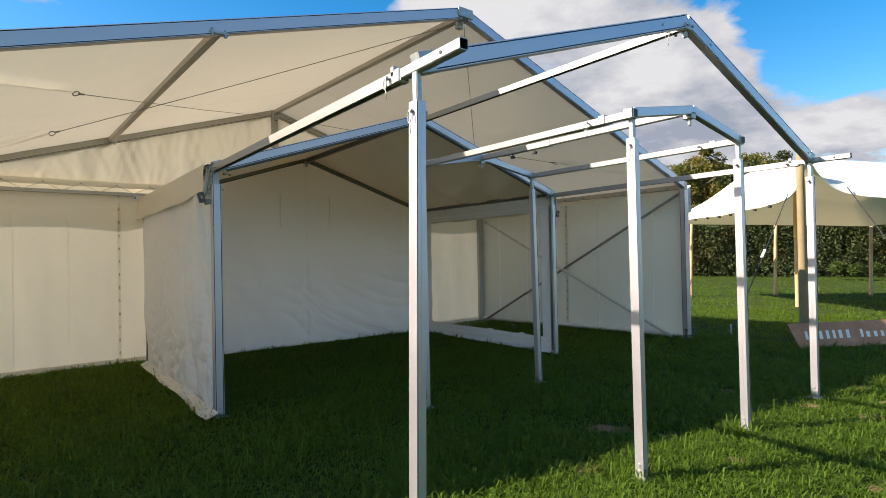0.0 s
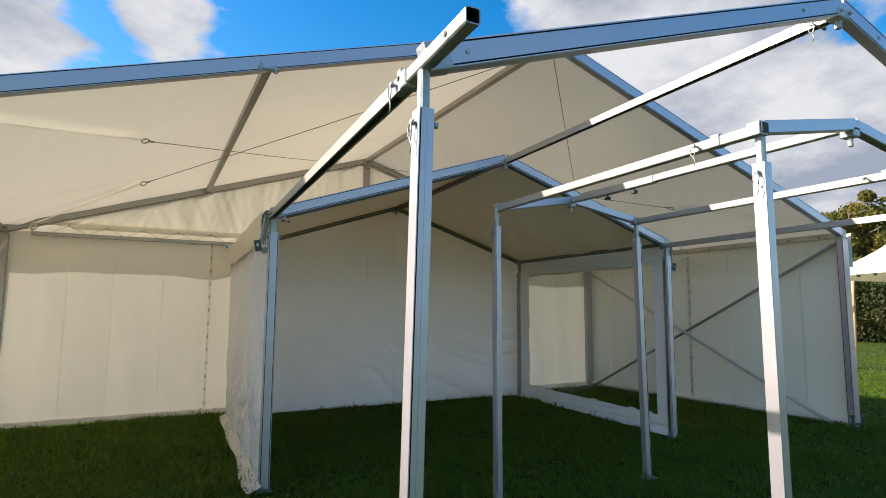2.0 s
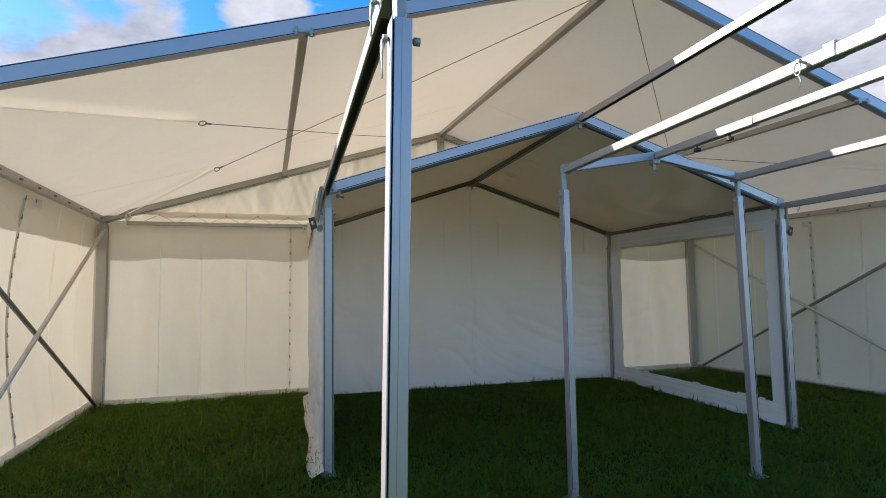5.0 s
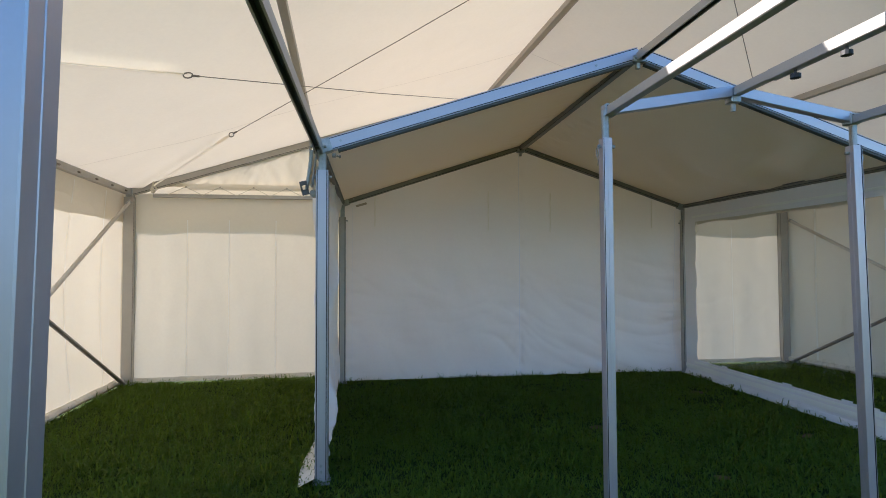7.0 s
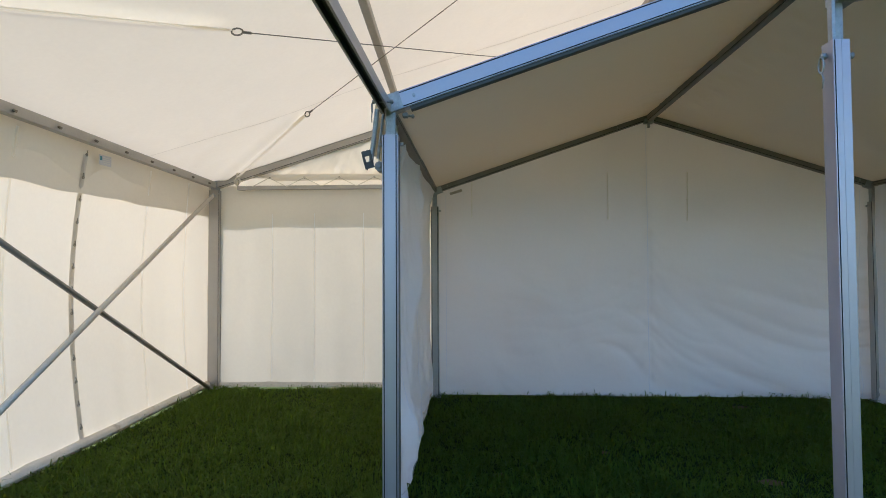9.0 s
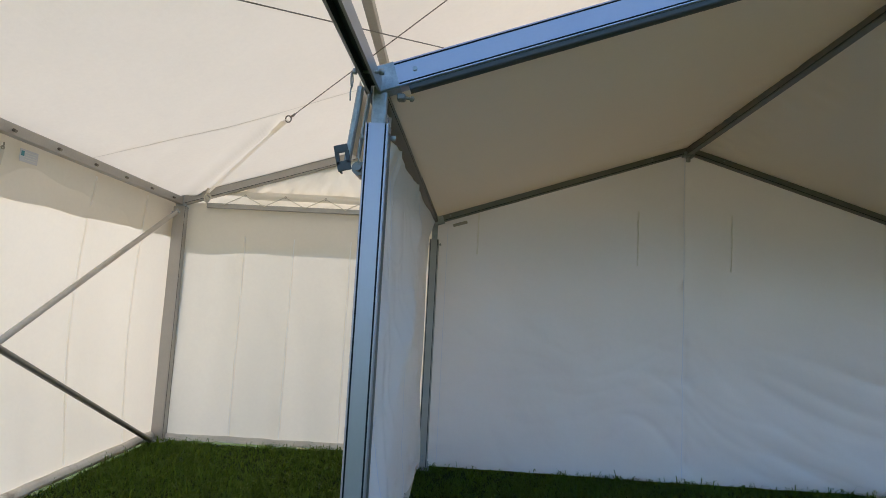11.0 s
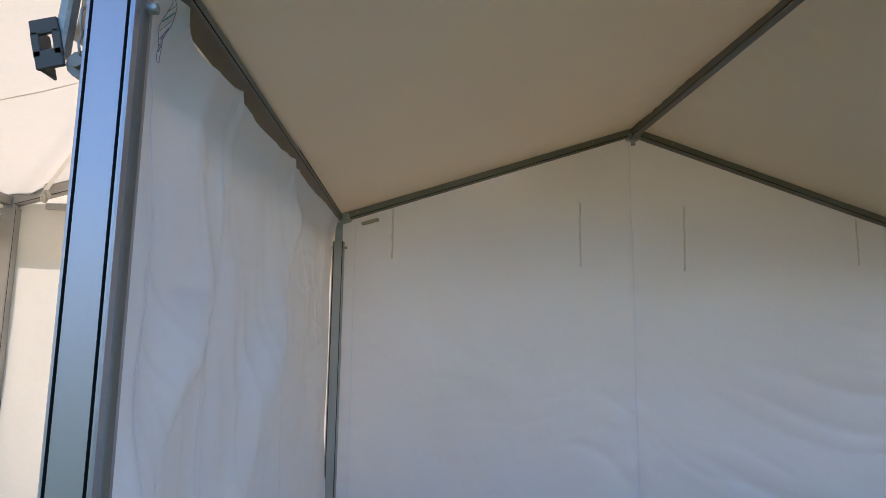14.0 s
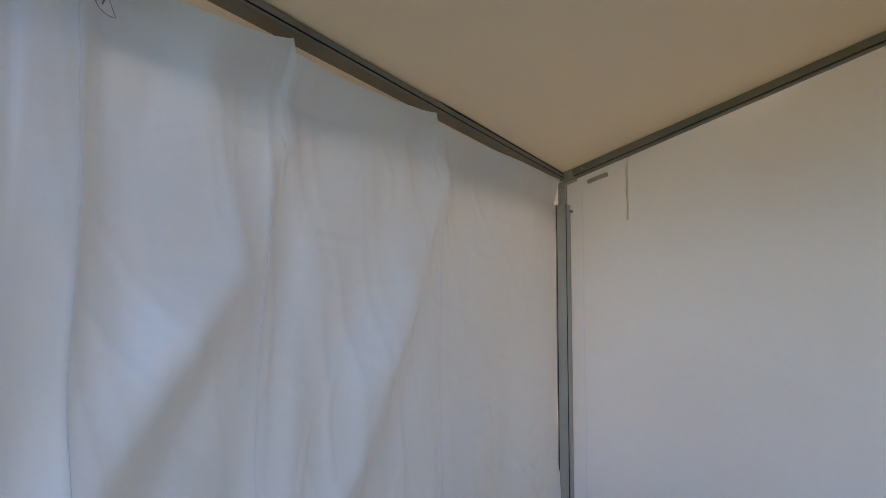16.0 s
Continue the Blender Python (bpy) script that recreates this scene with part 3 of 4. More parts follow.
def small_label(parent, at, w, h, turn, name="care_label"):
    m = Matrix.Translation(at) @ pose(0, 0, 0, 90, 0, turn)
    bm = bmesh.new()
    block(bm, (0, 0, 0), (w, h, 0.004))
    for k in range(4):
        block(bm, (w * 0.08, h * (0.28 - 0.19 * k), 0.0), (w * (0.7 - 0.1 * (k % 2)), h * 0.06, 0.008), None, 0, 1)
    block(bm, (-w * 0.36, h * 0.15, 0), (w * 0.16, h * 0.4, 0.008), None, 0, 2)
    bmesh.ops.transform(bm, matrix=m, verts=bm.verts)
    return part(name, bm, [LABEL, WEB, TEAL], parent, "small vinyl label with unreadable print")


def lace_line(t, wall, f, u, v0, v1, out, s):
    """Two panels joined by rope loops through eyelets."""
    band("lap", f, u, 0.0022 if s == 0 else 0.0062, 0.005, v1, out, LAP if s else SEAM, wall, 40)
    for k in range(13):
        v = lerp(v0 + 0.03, v1, k / 12)
        p = Vector(f(u, v)) + Vector(out) * 2.4
        q = Vector(f(u, v + 0.014)) + Vector(out) * 2.4
        bm = bmesh.new()
        pipe(bm, [p, p.lerp(q, 0.5) + Vector((0, 0.004 if s else 0, 0)), q], 0.0045, 5)
        pipe(bm, [p + (Vector((0, 0.012 * math.cos(j), 0.012 * math.sin(j))) if s else Vector((0.012 * math.cos(j), 0, 0.012 * math.sin(j)))) for j in [i * math.pi / 3 for i in range(6)]], 0.004, 4, True)
        part("lace_loop", bm, LOOP, wall)


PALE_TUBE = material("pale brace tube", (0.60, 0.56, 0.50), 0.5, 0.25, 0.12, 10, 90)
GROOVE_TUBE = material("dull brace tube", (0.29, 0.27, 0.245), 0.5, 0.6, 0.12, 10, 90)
build_large_marquee()


# ---- frame tent in front of and under the marquee ----
XL, XM, XR = 1.5, 3.87, 6.21
Y0, Y1, Y2 = 1.70, 4.99, 8.26
ZE, ZA = 2.33, 3.11


def line_z(x):
    return lerp(ZE, ZA, 1 - abs(x - XM) / (XM - XL) if x < XM else 1 - (x - XM) / (XR - XM))


def tent_leg(t, x, y, top, w=0.085, d=0.07, spigot=0.15, side=1, pins=True, mat=None, lean=0.0, corner=0):
    """A box leg with keder slots, foot plate, steel spigot and pin; lean: how far its foot stands off to the side."""
    fx = x + lean
    if corner:
        bm = bmesh.new()
        faces = extrude(bm, corner_track_outline(d, w, corner), (fx, y, 0.03), (x, y, top - spigot), (1, 0, 0))
        # floor and cheeks of the corner slot, painted with its shade
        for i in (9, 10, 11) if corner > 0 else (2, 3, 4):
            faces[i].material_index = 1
        leg = part("leg", bm, [mat or ALU, SLOT_SHADE], t)
    else:
        leg = bar("leg", (fx, y, 0.03), (x, y, top - spigot), d, w, mat or ALU, t, up=(1, 0, 0), track=True)
    foot_plate(leg, fx, y, 0.12)
    bm = bmesh.new()
    extrude(bm, box_outline(w * 0.62, d * 0.62, 0.006), (x, y, top - spigot - 0.1), (x, y, top + 0.005), (0, 1, 0))
    part("spigot", bm, STEEL, leg, "galvanised steel spigot")
    if pins:
        pin("pin", (x, y, top - spigot - 0.045), (side, 0, 0), leg, True, w / 2 + 0.013)
    bm = bmesh.new()
    for z in (0.07, 0.11):
        extrude(bm, round_outline(0.010, 6), (fx - w / 2 - 0.006, y, z), (fx + w / 2 + 0.006, y, z))
        extrude(bm, round_outline(0.010, 6), (fx, y - d / 2 - 0.006, z + 0.02), (fx, y + d / 2 + 0.006, z + 0.02))
    part("foot_bolts", bm, STEEL, leg)
    return leg


def build_frame_tent():
    t = thing("frame_tent", "smaller aluminium frame tent, rear bay clad in white canvas", "frame tent")
    for y, shift, mat in ((Y0, 0.0, ALU), (Y1, -0.012, ALU), (Y2, -0.016, ALU_DARK)):
        for x, s in ((XL, -1), (XR, 1)):
            off, lean = {(XL, Y0): (-0.003, -0.045), (XR, Y0): (-0.025, -0.005), (XL, Y1): (0.018, 0.0), (XR, Y1): (-0.014, 0.0)}.get((x, y), (0.0, 0.0))
            tent_leg(t, x + off, y, ZE - (0.02 if y < Y2 else 0.05), *((0.053, 0.060) if y == Y0 else (0.085, 0.07)), side=-s, mat=ALU_GREY if y == Y2 else ALU, lean=lean, corner=s if y == Y0 else 0)
            if y == Y1:
                # strip added to make the leg's inner side dark
                bm = bmesh.new()
                xs_ = x + off - s * 0.034
                extrude(bm, [(0.014 * math.cos(j), 0.022 * math.sin(j)) for j in [i * math.pi / 6 for i in range(12)]], (xs_, y + 0.004, 0.06), (xs_, y + 0.004, 2.13), (0, 1, 0))
                part("dark_side_strip", bm, ALU_DARK, t, "dark rounded strip added on the inner side of the leg", True)
            a = Vector((x - s * 0.03, y, line_z(x) + 0.012 + shift))
            b = Vector((XM + s * 0.004, y, ZA + shift))
            r = bar("rafter", a, b, 0.06, 0.095 if y < Y2 else 0.072, mat, t, label="aluminium rafter", track=True)
            bm = bmesh.new()
            d = (b - a).normalized()
            extrude(bm, box_outline(0.066, 0.10), a - d * 0.035, a + d * 0.05)
            part("rafter_end", bm, STEEL, r)
            if y == Y1:
                down = Vector((0, 0, -0.058))
                bar("keder_rail", a + d * 0.10 + down, b - d * 0.05 + down, 0.044, 0.026, GROOVE, r, label="dark keder rail below the rafter")
                bm = bmesh.new()
                c = a + d * 0.07 + Vector((0, -0.005, -0.085))
                block(bm, c, (0.03, 0.034, 0.026), None, 0.005)
                extrude(bm, round_outline(0.006, 8), c + Vector((-s * 0.02, -0.02, -0.008)), c + Vector((-s * 0.05, -0.02, -0.014)))
                extrude(bm, round_outline(0.011, 8), c + Vector((-s * 0.038, -0.02, -0.011)), c + Vector((-s * 0.047, -0.02, -0.013)))
                part("clamp_bolt", bm, ALU_DARK, r, "dark clamp bolt under the joint")
            for k in (0.12, 2.1):
                bm = bmesh.new()
                extrude(bm, round_outline(0.009, 6), a + d * k + Vector((0, -0.036, 0)), a + d * k + Vector((0, 0.036, 0)))
                part("bolt", bm, STEEL, r)
        bm = bmesh.new()
        c = Vector((XM, y, ZA + shift - 0.03))
        block(bm, c + Vector((0, 0, -0.015)), (0.10, 0.075, 0.05), None, 0.005)
        block(bm, c + Vector((0, 0, -0.055)), (0.03, 0.03, 0.06), None, 0.004)
        for k in (-1, 1):
            extrude(bm, round_outline(0.009, 6), c + Vector((k * 0.035, -0.05, -0.01)), c + Vector((k * 0.035, 0.05, -0.01)))
        part("ridge_joint", bm, STEEL, t)
    # purlins in both bays
    for x, z in ((XL, ZE), (XM, ZA), (XR, ZE)):
        ridge = x == XM
        bm = bmesh.new()
        fs = extrude(bm, channel_outline(0.05, 0.056), (x, Y0 + (0.02 if ridge else 0.10), z - (0.03 if ridge else 0.018)), (x, Y1 - 0.02, z - 0.03 - 0.01 * ridge))
        # the underside slot's shade, painted dark on its floor and cheeks
        for f in fs[5:8]:
            f.material_index = 1
        p = part("purlin", bm, [PURLIN, GROOVE], t, "bare aluminium purlin with a slotted underside")
        if ridge:
            bar("purlin", (x, Y1 + 0.02, z - 0.015), (x, Y2, z - 0.034), 0.05, 0.076, ALU_DARK, t, track=True)
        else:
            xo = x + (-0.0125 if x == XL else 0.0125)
            bar("purlin", (xo, Y1 + 0.02, z - 0.005), (xo, Y2, z - 0.010), 0.075, 0.048, ALU_DARK, t, track=True)
        if not ridge:
            # open steel stub that carries on past the front frame
            bm = bmesh.new()
            o, q = box_outline(0.047, 0.049, 0.005), box_outline(0.040, 0.042, 0.004)
            a, b = Vector((x, Y0 - 0.33, z - 0.008)), Vector((x, Y0 + 0.24, z - 0.016))
            extrude(bm, o, a, b, cap=False)
            ax, ay, _ = axes(a, b)
            n = len(o)
            vo = [bm.verts.new(a + ax * u + ay * v) for u, v in o]
            vi = [bm.verts.new(a + ax * u + ay * v) for u, v in q]
            for i in range(n):
                bm.faces.new((vo[i], vo[(i + 1) % n], vi[(i + 1) % n], vi[i]))
            # inner walls and end painted black for the shade in the tube
            extrude(bm, q, a, a.lerp(b, 0.5), cap=False, mat=1)
            w = a.lerp(b, 0.5)
            bm.faces.new([bm.verts.new(w + ax * u + ay * v) for u, v in q]).material_index = 1
            for k in (-1, 1):
                c = a.lerp(b, 0.22)
                extrude(bm, round_outline(0.009, 8), c + Vector((k * 0.0245, 0, 0)), c + Vector((k * 0.0268, 0, 0)), mat=1)
            stub = part("purlin_stub", bm, [STEEL, BLACK], t, "open galvanised tube stub")
            bm = bmesh.new()
            c = Vector((x, Y0 + 0.13, z - 0.018))
            block(bm, c, (0.062, 0.045, 0.064), None, 0.004)
            block(bm, c + Vector((0, 0.045, 0.03)), (0.05, 0.03, 0.05), None, 0.004)
            part("clamp", bm, STEEL, stub)
            pin("pin", (x, Y0 + 0.20, z - 0.016), (1 if x == XL else -1, 0, 0), stub, x == XL, 0.042)
            pin("pin", (x, Y1 - 0.16, z - 0.035), (1 if x == XL else -1, 0, 0), p, True, 0.045)
        else:
            pin("pin", (x, Y0 + 0.10, z - 0.05), (1, 0, 0), p)
    # white roof of the rear bay
    for s in (-1, 1):
        xe = XL if s < 0 else XR

        def slope(a, b, s=s, xe=xe):
            x, y = lerp(xe, XM, a), lerp(Y1 + 0.012, Y2 + 0.03, b)
            drop = lerp(0.004, -0.012, b)
            crease = 0.010 * nz(a * 5, b * 4, 21 + s) * min(1, 8 * (1 - b), 8 * b)
            crease += 0.030 * math.exp(-((a - 0.93) / 0.08) ** 2) * nz(x * 2 + y * 3, y * 9 - x * 5, 4) * (0.3 + b) * min(1, 9 * (1 - a), 8 * (1 - b))
            off_ridge = (XM - x) if s < 0 else (x - XM)
            crease += 0.016 * math.exp(-off_ridge / (0.16 if s < 0 else 0.07)) * nz((y - 0.75 * off_ridge) * 7.5, off_ridge * 2.0, 91 + s) * max(0.0, 0.55 + 1.2 * nz(y * 0.9, 2.0, 93)) * min(1.0, off_ridge / 0.02)
            if s > 0:
                crease += 0.055 * math.exp(-((a - 0.3) / 0.25) ** 2 - ((b - 0.45) / 0.28) ** 2) * math.sin(a * 12 + b * 20 + 3 * nz(a * 3, b * 3, 2))
            return (x, y, line_z(x) - drop - 0.025 * math.sin(math.pi * a) * math.sin(math.pi * b) + crease)
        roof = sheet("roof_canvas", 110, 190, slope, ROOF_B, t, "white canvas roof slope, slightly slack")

        def flap(a, b, s=s, xe=xe):
            y = lerp(Y1 + 0.045, Y2 + 0.35, a)
            bell = 0.01 + 0.02 * (1 - b) + 0.008 * nz(a * 9, b * 2, 6)
            return (xe + s * (0.062 + bell), y, lerp(2.07 - 0.02 * a + 0.03 * nz(a * 6, 1, 4), ZE + 0.02, b))
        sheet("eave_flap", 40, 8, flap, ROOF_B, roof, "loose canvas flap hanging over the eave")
    # back wall with its sewn seam and hanging ties
    def back_wall(a, b):
        x = lerp(XL - 0.02, XR + 0.02, a)
        top = line_z(min(max(x, XL), XR)) - 0.036
        z = lerp(0.02, top, b)
        pull = 0.030 * nz(x * 1.3, z * 0.7, 41) + 0.012 * nz(x * 2.6 + z, z * 2.0, 43) * (1.2 - b)
        side = max(0.0, (x - 4.0) / 2.2)
        bend = 1.6 * nz(x * 0.9, z * 0.9, 83)
        some = max(0.0, 0.35 + 1.5 * nz(x * 1.1 + 5, z * 0.8, 85))

        def crease(p, q, k):
            # thin ridges drawn out along p, in the manner of pulled cloth
            r = 0.30 - abs(nz(p, q, k))
            return r if r > 0 else 0.35 * r
        # long drapes that sag from the seam and run level into the far post
        sag = z - 0.15 * (XR - x) ** 2
        pull += 0.085 * min(1.0, 1.6 * side) * (0.35 + some) * crease(x * 0.45, sag * 3.6 + 0.25 * bend, 61) * max(0.0, min(1.0, 1.9 - 1.3 * z + 0.4 * side))
        pull += 0.030 * max(0.0, 1 - (XR - x) / 0.6) * crease(x * 0.9, sag * 8.0, 63) * max(0.0, 1.0 - 0.5 * z)
        # short pulls beside the near post and the centre seam
        near = math.exp(-abs(x - XL) / 0.30) + 0.25 * math.exp(-abs(x - XM) / 0.30)
        slant = 0.3 if x < XM - 1.0 else (-1.9 if x < XM else 1.9)
        pull += (0.006 + 0.034 * near * some) * crease(x * 1.2 + 3, z * 4.2 + 1.0 * slant * (x - XM) + bend, 67) * max(0, 1 - 1.1 * b)
        pull += 0.035 * max(0, 1 - 1.7 * b) * some * crease(x * 1.3 + z, z * 4.0 + x * 1.2 + 1.4 * bend, 71)
        # puckers along the hems and beside the seam
        pull += 0.016 * sum(math.exp(-abs(x - q) / 0.09) for q in (XL + 0.12, XR - 0.12)) * nz(x * 4, z * 8.5, 77) * (1.15 - b)
        seam = math.exp(-((x - XM) / 0.10) ** 2)
        pull += 0.012 * seam * (1.1 - b) * nz(abs(x - XM) * 6, z * 7.5 + abs(x - XM) * 8, 15) + 0.02 * (1.0 - 0.6 * b) * math.exp(-abs(x - XM) / 0.03) * (0.4 + nz(z * 6, 1, 5))
        return (x, Y2 + 0.05 + 1.6 * pull, z)
    bw = sheet("back_wall", 260, 130, back_wall, WHITE, t, "white canvas back wall with a centre seam")
    band("seam", back_wall, 0.5, 0.0008, 0.01, 0.99, (0, -0.003, 0), STITCH, bw, 50)
    band("side_hem", back_wall, 0.030, 0.0005, 0.01, 0.97, (0, -0.003, 0), STITCH, bw, 50)
    band("side_hem", back_wall, 0.970, 0.0005, 0.01, 0.97, (0, -0.003, 0), STITCH, bw, 50)
    for x, z0, z1 in ((1.915, 2.42, 2.02), (3.43, 2.50, 1.98), (4.29, 2.49, 1.96), (5.75, 2.41, 2.03)):
        bm = bmesh.new()
        a = (x - XL + 0.02) / (XR - XL + 0.04)
        pts = []
        for k in range(15):
            z = lerp(z0, z1, k / 14)
            b = (z - 0.02) / (line_z(x) - 0.056)
            q = Vector(back_wall(a, b))
            pts.append(q + Vector((0.002 * math.sin(k * 1.3), -0.004, 0)))
        for side in (-0.0035, 0.0035):
            pipe(bm, [p + Vector((side * (1 + 0.4 * math.sin(i)), 0, 0)) for i, p in enumerate(pts)], 0.0030, 5)
        for k in (8, 14):
            bmesh.ops.create_icosphere(bm, subdivisions=1, radius=0.009, matrix=Matrix.Translation(pts[k]))
        part("tie", bm, TIE, bw, "knotted webbing tie")
    bm = bmesh.new()
    block(bm, (1.74, Y2 - 0.012, 2.292), (0.14, 0.012, 0.028), pose(0, 0, 0, 0, -17, 0), 0.004)
    part("name_tab", bm, LOOP, bw, "grey tab, unreadable")
    # left wall, a loose curtain
    def curtain(a, b):
        y = lerp(Y1 + 0.03, Y2 + 0.015 - 0.075 * max(0.0, min(1.0, 7.0 * (b - 0.84))), a)
        top = 2.298
        for q0, q1, dip in ((Y1, 5.30, 0.03), (5.30, 5.80, 0.045), (5.80, 6.60, 0.035), (6.60, Y2, 0.012)):
            if q0 <= y < q1:
                k = (y - q0) / (q1 - q0)
                top -= dip * 4 * k * (1 - k) + 0.042 * (1 - k) ** 2.5
        z = lerp(0.02, top, b)

        def fold(at, front, behind, high, crisp=False):
            # a fold with a broad face to the open bay and a short one behind
            e = y - at - 0.03 + 0.05 * nz(z * 1.1, at * 7, 23)
            return 1.7 * high * (0.85 + 0.9 * nz(z * 1.2, at * 5, 25)) * (math.exp(-(e / front) ** 2) if e < 0 else math.exp(-e / behind) if crisp else math.exp(-(e / (1.25 * behind)) ** 2))

        def ridged(p, q, k):
            return 0.45 - 1.5 * abs(nz(p, q, k))
        wander = 0.025 * nz(z * 1.4, 3.0, 21)
        f = 0.045 * nz(y * 1.3, z * 0.30, 2)
        f += fold(5.03 + wander + 0.03 * z, 0.05, 0.04, 0.010)
        f += fold(5.225 + 0.3 * wander, 0.15, 0.06, 0.024, True)
        f += fold(5.585 + 0.62 * min(0.0, z - 1.62) + wander, 0.13, 0.09, 0.040)
        f += fold(5.735 + 0.3 * wander, 0.060, 0.035, 0.010, True)
        f += fold(5.90 + 0.12 * (z - 1.5) - wander, 0.06, 0.10, 0.012 * min(1.0, max(0.0, 2.2 - z)))
        f += fold(6.40 + 0.54 * (z - 1.59) + wander, 0.15, 0.085, 0.044 * min(1.0, max(0.25, 2.5 * (2.35 - z))))
        f += fold(6.17 + 0.50 * (z - 1.0) + 0.6 * wander, 0.07, 0.09, 0.014 * max(0.0, min(1.0, 1.7 - z)))
        f += fold(7.15 + 0.30 * (z - 1.2) + 2 * wander, 0.22, 0.18, 0.022)
        f += fold(7.70 + 0.15 * (z - 1.2) - 2 * wander, 0.15, 0.14, 0.012)
        # short folds that hang from the hooks of the top hem
        hang = math.exp(-max(0.0, top - z) / 0.38)
        for q, lean in ((5.29, -0.12), (5.81, 0.10), (5.88, 0.30), (6.53, -0.42), (6.60, -0.15)):
            f += hang * fold(q - lean * (top - z), 0.050, 0.035, 0.014, True)
        # crumples: beside the first seam, and above the ground
        f += 0.016 * math.exp(-abs(y - 5.13) / 0.09) * ridged(y * 4 + z, z * 5.5 - y * 3, 57)
        low = max(0.0, 1 - z / 1.0)
        f += 0.040 * low * ridged(y * 2.6 + z * 2.2, z * 3.4 - y * 1.6, 55) + 0.016 * low * ridged(y * 6 - z * 3, z * 7 + y * 2, 58)
        f += 0.004 * max(0.0, 1 - 16 * abs(nz(y * 2.0 + z * 0.9, z * 1.7 - y * 0.8, 71))) + 0.004 * max(0.0, 1 - 14 * abs(nz(y * 1.6 - z * 1.5, z * 2.2 + y * 1.0, 73)))
        f += 0.0035 * ridged(y * 3 + z * 1.5, z * 3 - y * 2, 59) + 0.016 * math.sin(y * 21 - z * 3.5 + 4 * nz(y * 1.5, z * 0.6, 61)) * max(0.0, 0.45 + nz(y * 1.7, z * 0.7, 63)) * max(0.15, min(1.0, 7.2 - y))
        for q, amp in ((5.240, 0.006), (5.750, 0.005), (6.690, 0.003)):
            e = y - q - 0.010 * nz(z * 2.2, q, 3)
            f += amp * math.exp(-abs(e) / 0.012) * (0.7 + 0.8 * nz(z * 6.0, q, 8))
        # long narrow pleats
        f += max(0.25, min(1.0, 7.2 - y)) * (0.030 * ridged(y * 3.6 + 0.45 * z, z * 0.5, 81) + 0.010 * ridged(y * 8.0 + 0.8 * z, z * 0.9, 83))
        hold = min(1.0, 0.3 + a / 0.05, (1 - a) / 0.14) * min(1.0, 0.35 + 6 * (1 - b))
        # the far hem is laced to the outside of the corner leg
        end = max(0.0, 1 - (1 - a) / 0.07) * (0.037 * max(0.0, 1 - z / 0.7) + 0.017 * nz(z * 2.0, 1.0, 4))
        # it hangs outside the frame but its hem turns in under the eave
        out = -0.055 * min(1.0, a / 0.03) * min(1.0, 0.1 + max(0.0, top - z) / 0.16)
        out -= 0.05 * math.exp(-((y - 5.27) / 0.15) ** 2) * min(1.0, max(0.0, z - 1.7) / 0.3) * min(1.0, max(0.0, top - z) / 0.06)
        return (XL + max(out + f * hold, -0.082) + end, y, z)
    cu = sheet("side_curtain", 360, 170, curtain, WHITE, t, "white canvas side wall hanging in loose folds")
    for y, half in ((5.240, 0.0004), (5.750, 0.0004), (6.690, 0.0008)):
        band("seam", curtain, (y - Y1 - 0.03) / (Y2 - Y1 - 0.015), half, 0.02, 0.985, (0.003, 0, 0), STITCH, cu, 70)

    def curtain_flap(a, b):
        q = Vector((XL - 0.03 + 0.012 * nz(a * 5, 1, 9), lerp(Y1 - 0.13, Y2 - 0.005, a), 0))
        return (q.x + 0.010 - 0.13 * (1 - b) * (0.8 + 0.35 * nz(a * 4, 2, 3)), q.y, 0.030 + 0.05 * b + 0.03 * (1 - b) * max(0, nz(a * 6, 4, 6)))
    sheet("ground_flap", 70, 5, curtain_flap, SKIRT, cu, "muddy ground flap trailing on the grass")
    # printed leaf-shaped label near the curtain's front
    bm = bmesh.new()
    y0, y1, z0, z1 = 5.19, 5.33, 2.155, 2.275
    def lab(a, b):
        y, z = lerp(y0, y1, a), lerp(z0, z1, b)
        q = curtain((y - Y1 - 0.03) / (Y2 - Y1 - 0.015), min(0.995, (z - 0.02) / 2.25))
        return Vector((q[0] + 0.006, y, z))
    n = 14
    outline = []
    for k in range(n):
        s = k / (n - 1)
        outline.append((0.06 + 0.88 * s, 0.98 - 0.92 * s + 0.0 + 0.34 * math.sin(math.pi * s) * 0.35))
    for k in range(n):
        s = 1 - k / (n - 1)
        outline.append((0.06 + 0.88 * s, 0.98 - 0.92 * s - 0.62 * math.sin(math.pi * s) * 0.55))
    pipe(bm, [lab(*o) for o in outline[:n] + outline[n + 1:-1]], 0.0009, 4, True)
    for k in range(6):
        s = 0.18 + 0.11 * k
        a0, b0 = 0.06 + 0.88 * s, 0.98 - 0.92 * s
        pipe(bm, [lab(a0 - 0.03, b0 - 0.20 * math.sin(math.pi * s)), lab(a0 + 0.01, b0 + 0.06)], 0.0009 + 0.0009 * (k % 2), 4, mat=1 if k < 2 else 0)
    part("printed_label", bm, [VIOLET, TEAL], cu, "leaf-shaped printed label, unreadable")
    # right wall with a clear window
    def side(a, b, bow=1.0):
        y = lerp(Y1 + 0.055, Y2 - 0.05, a)
        z = lerp(0.02, 2.29, b)
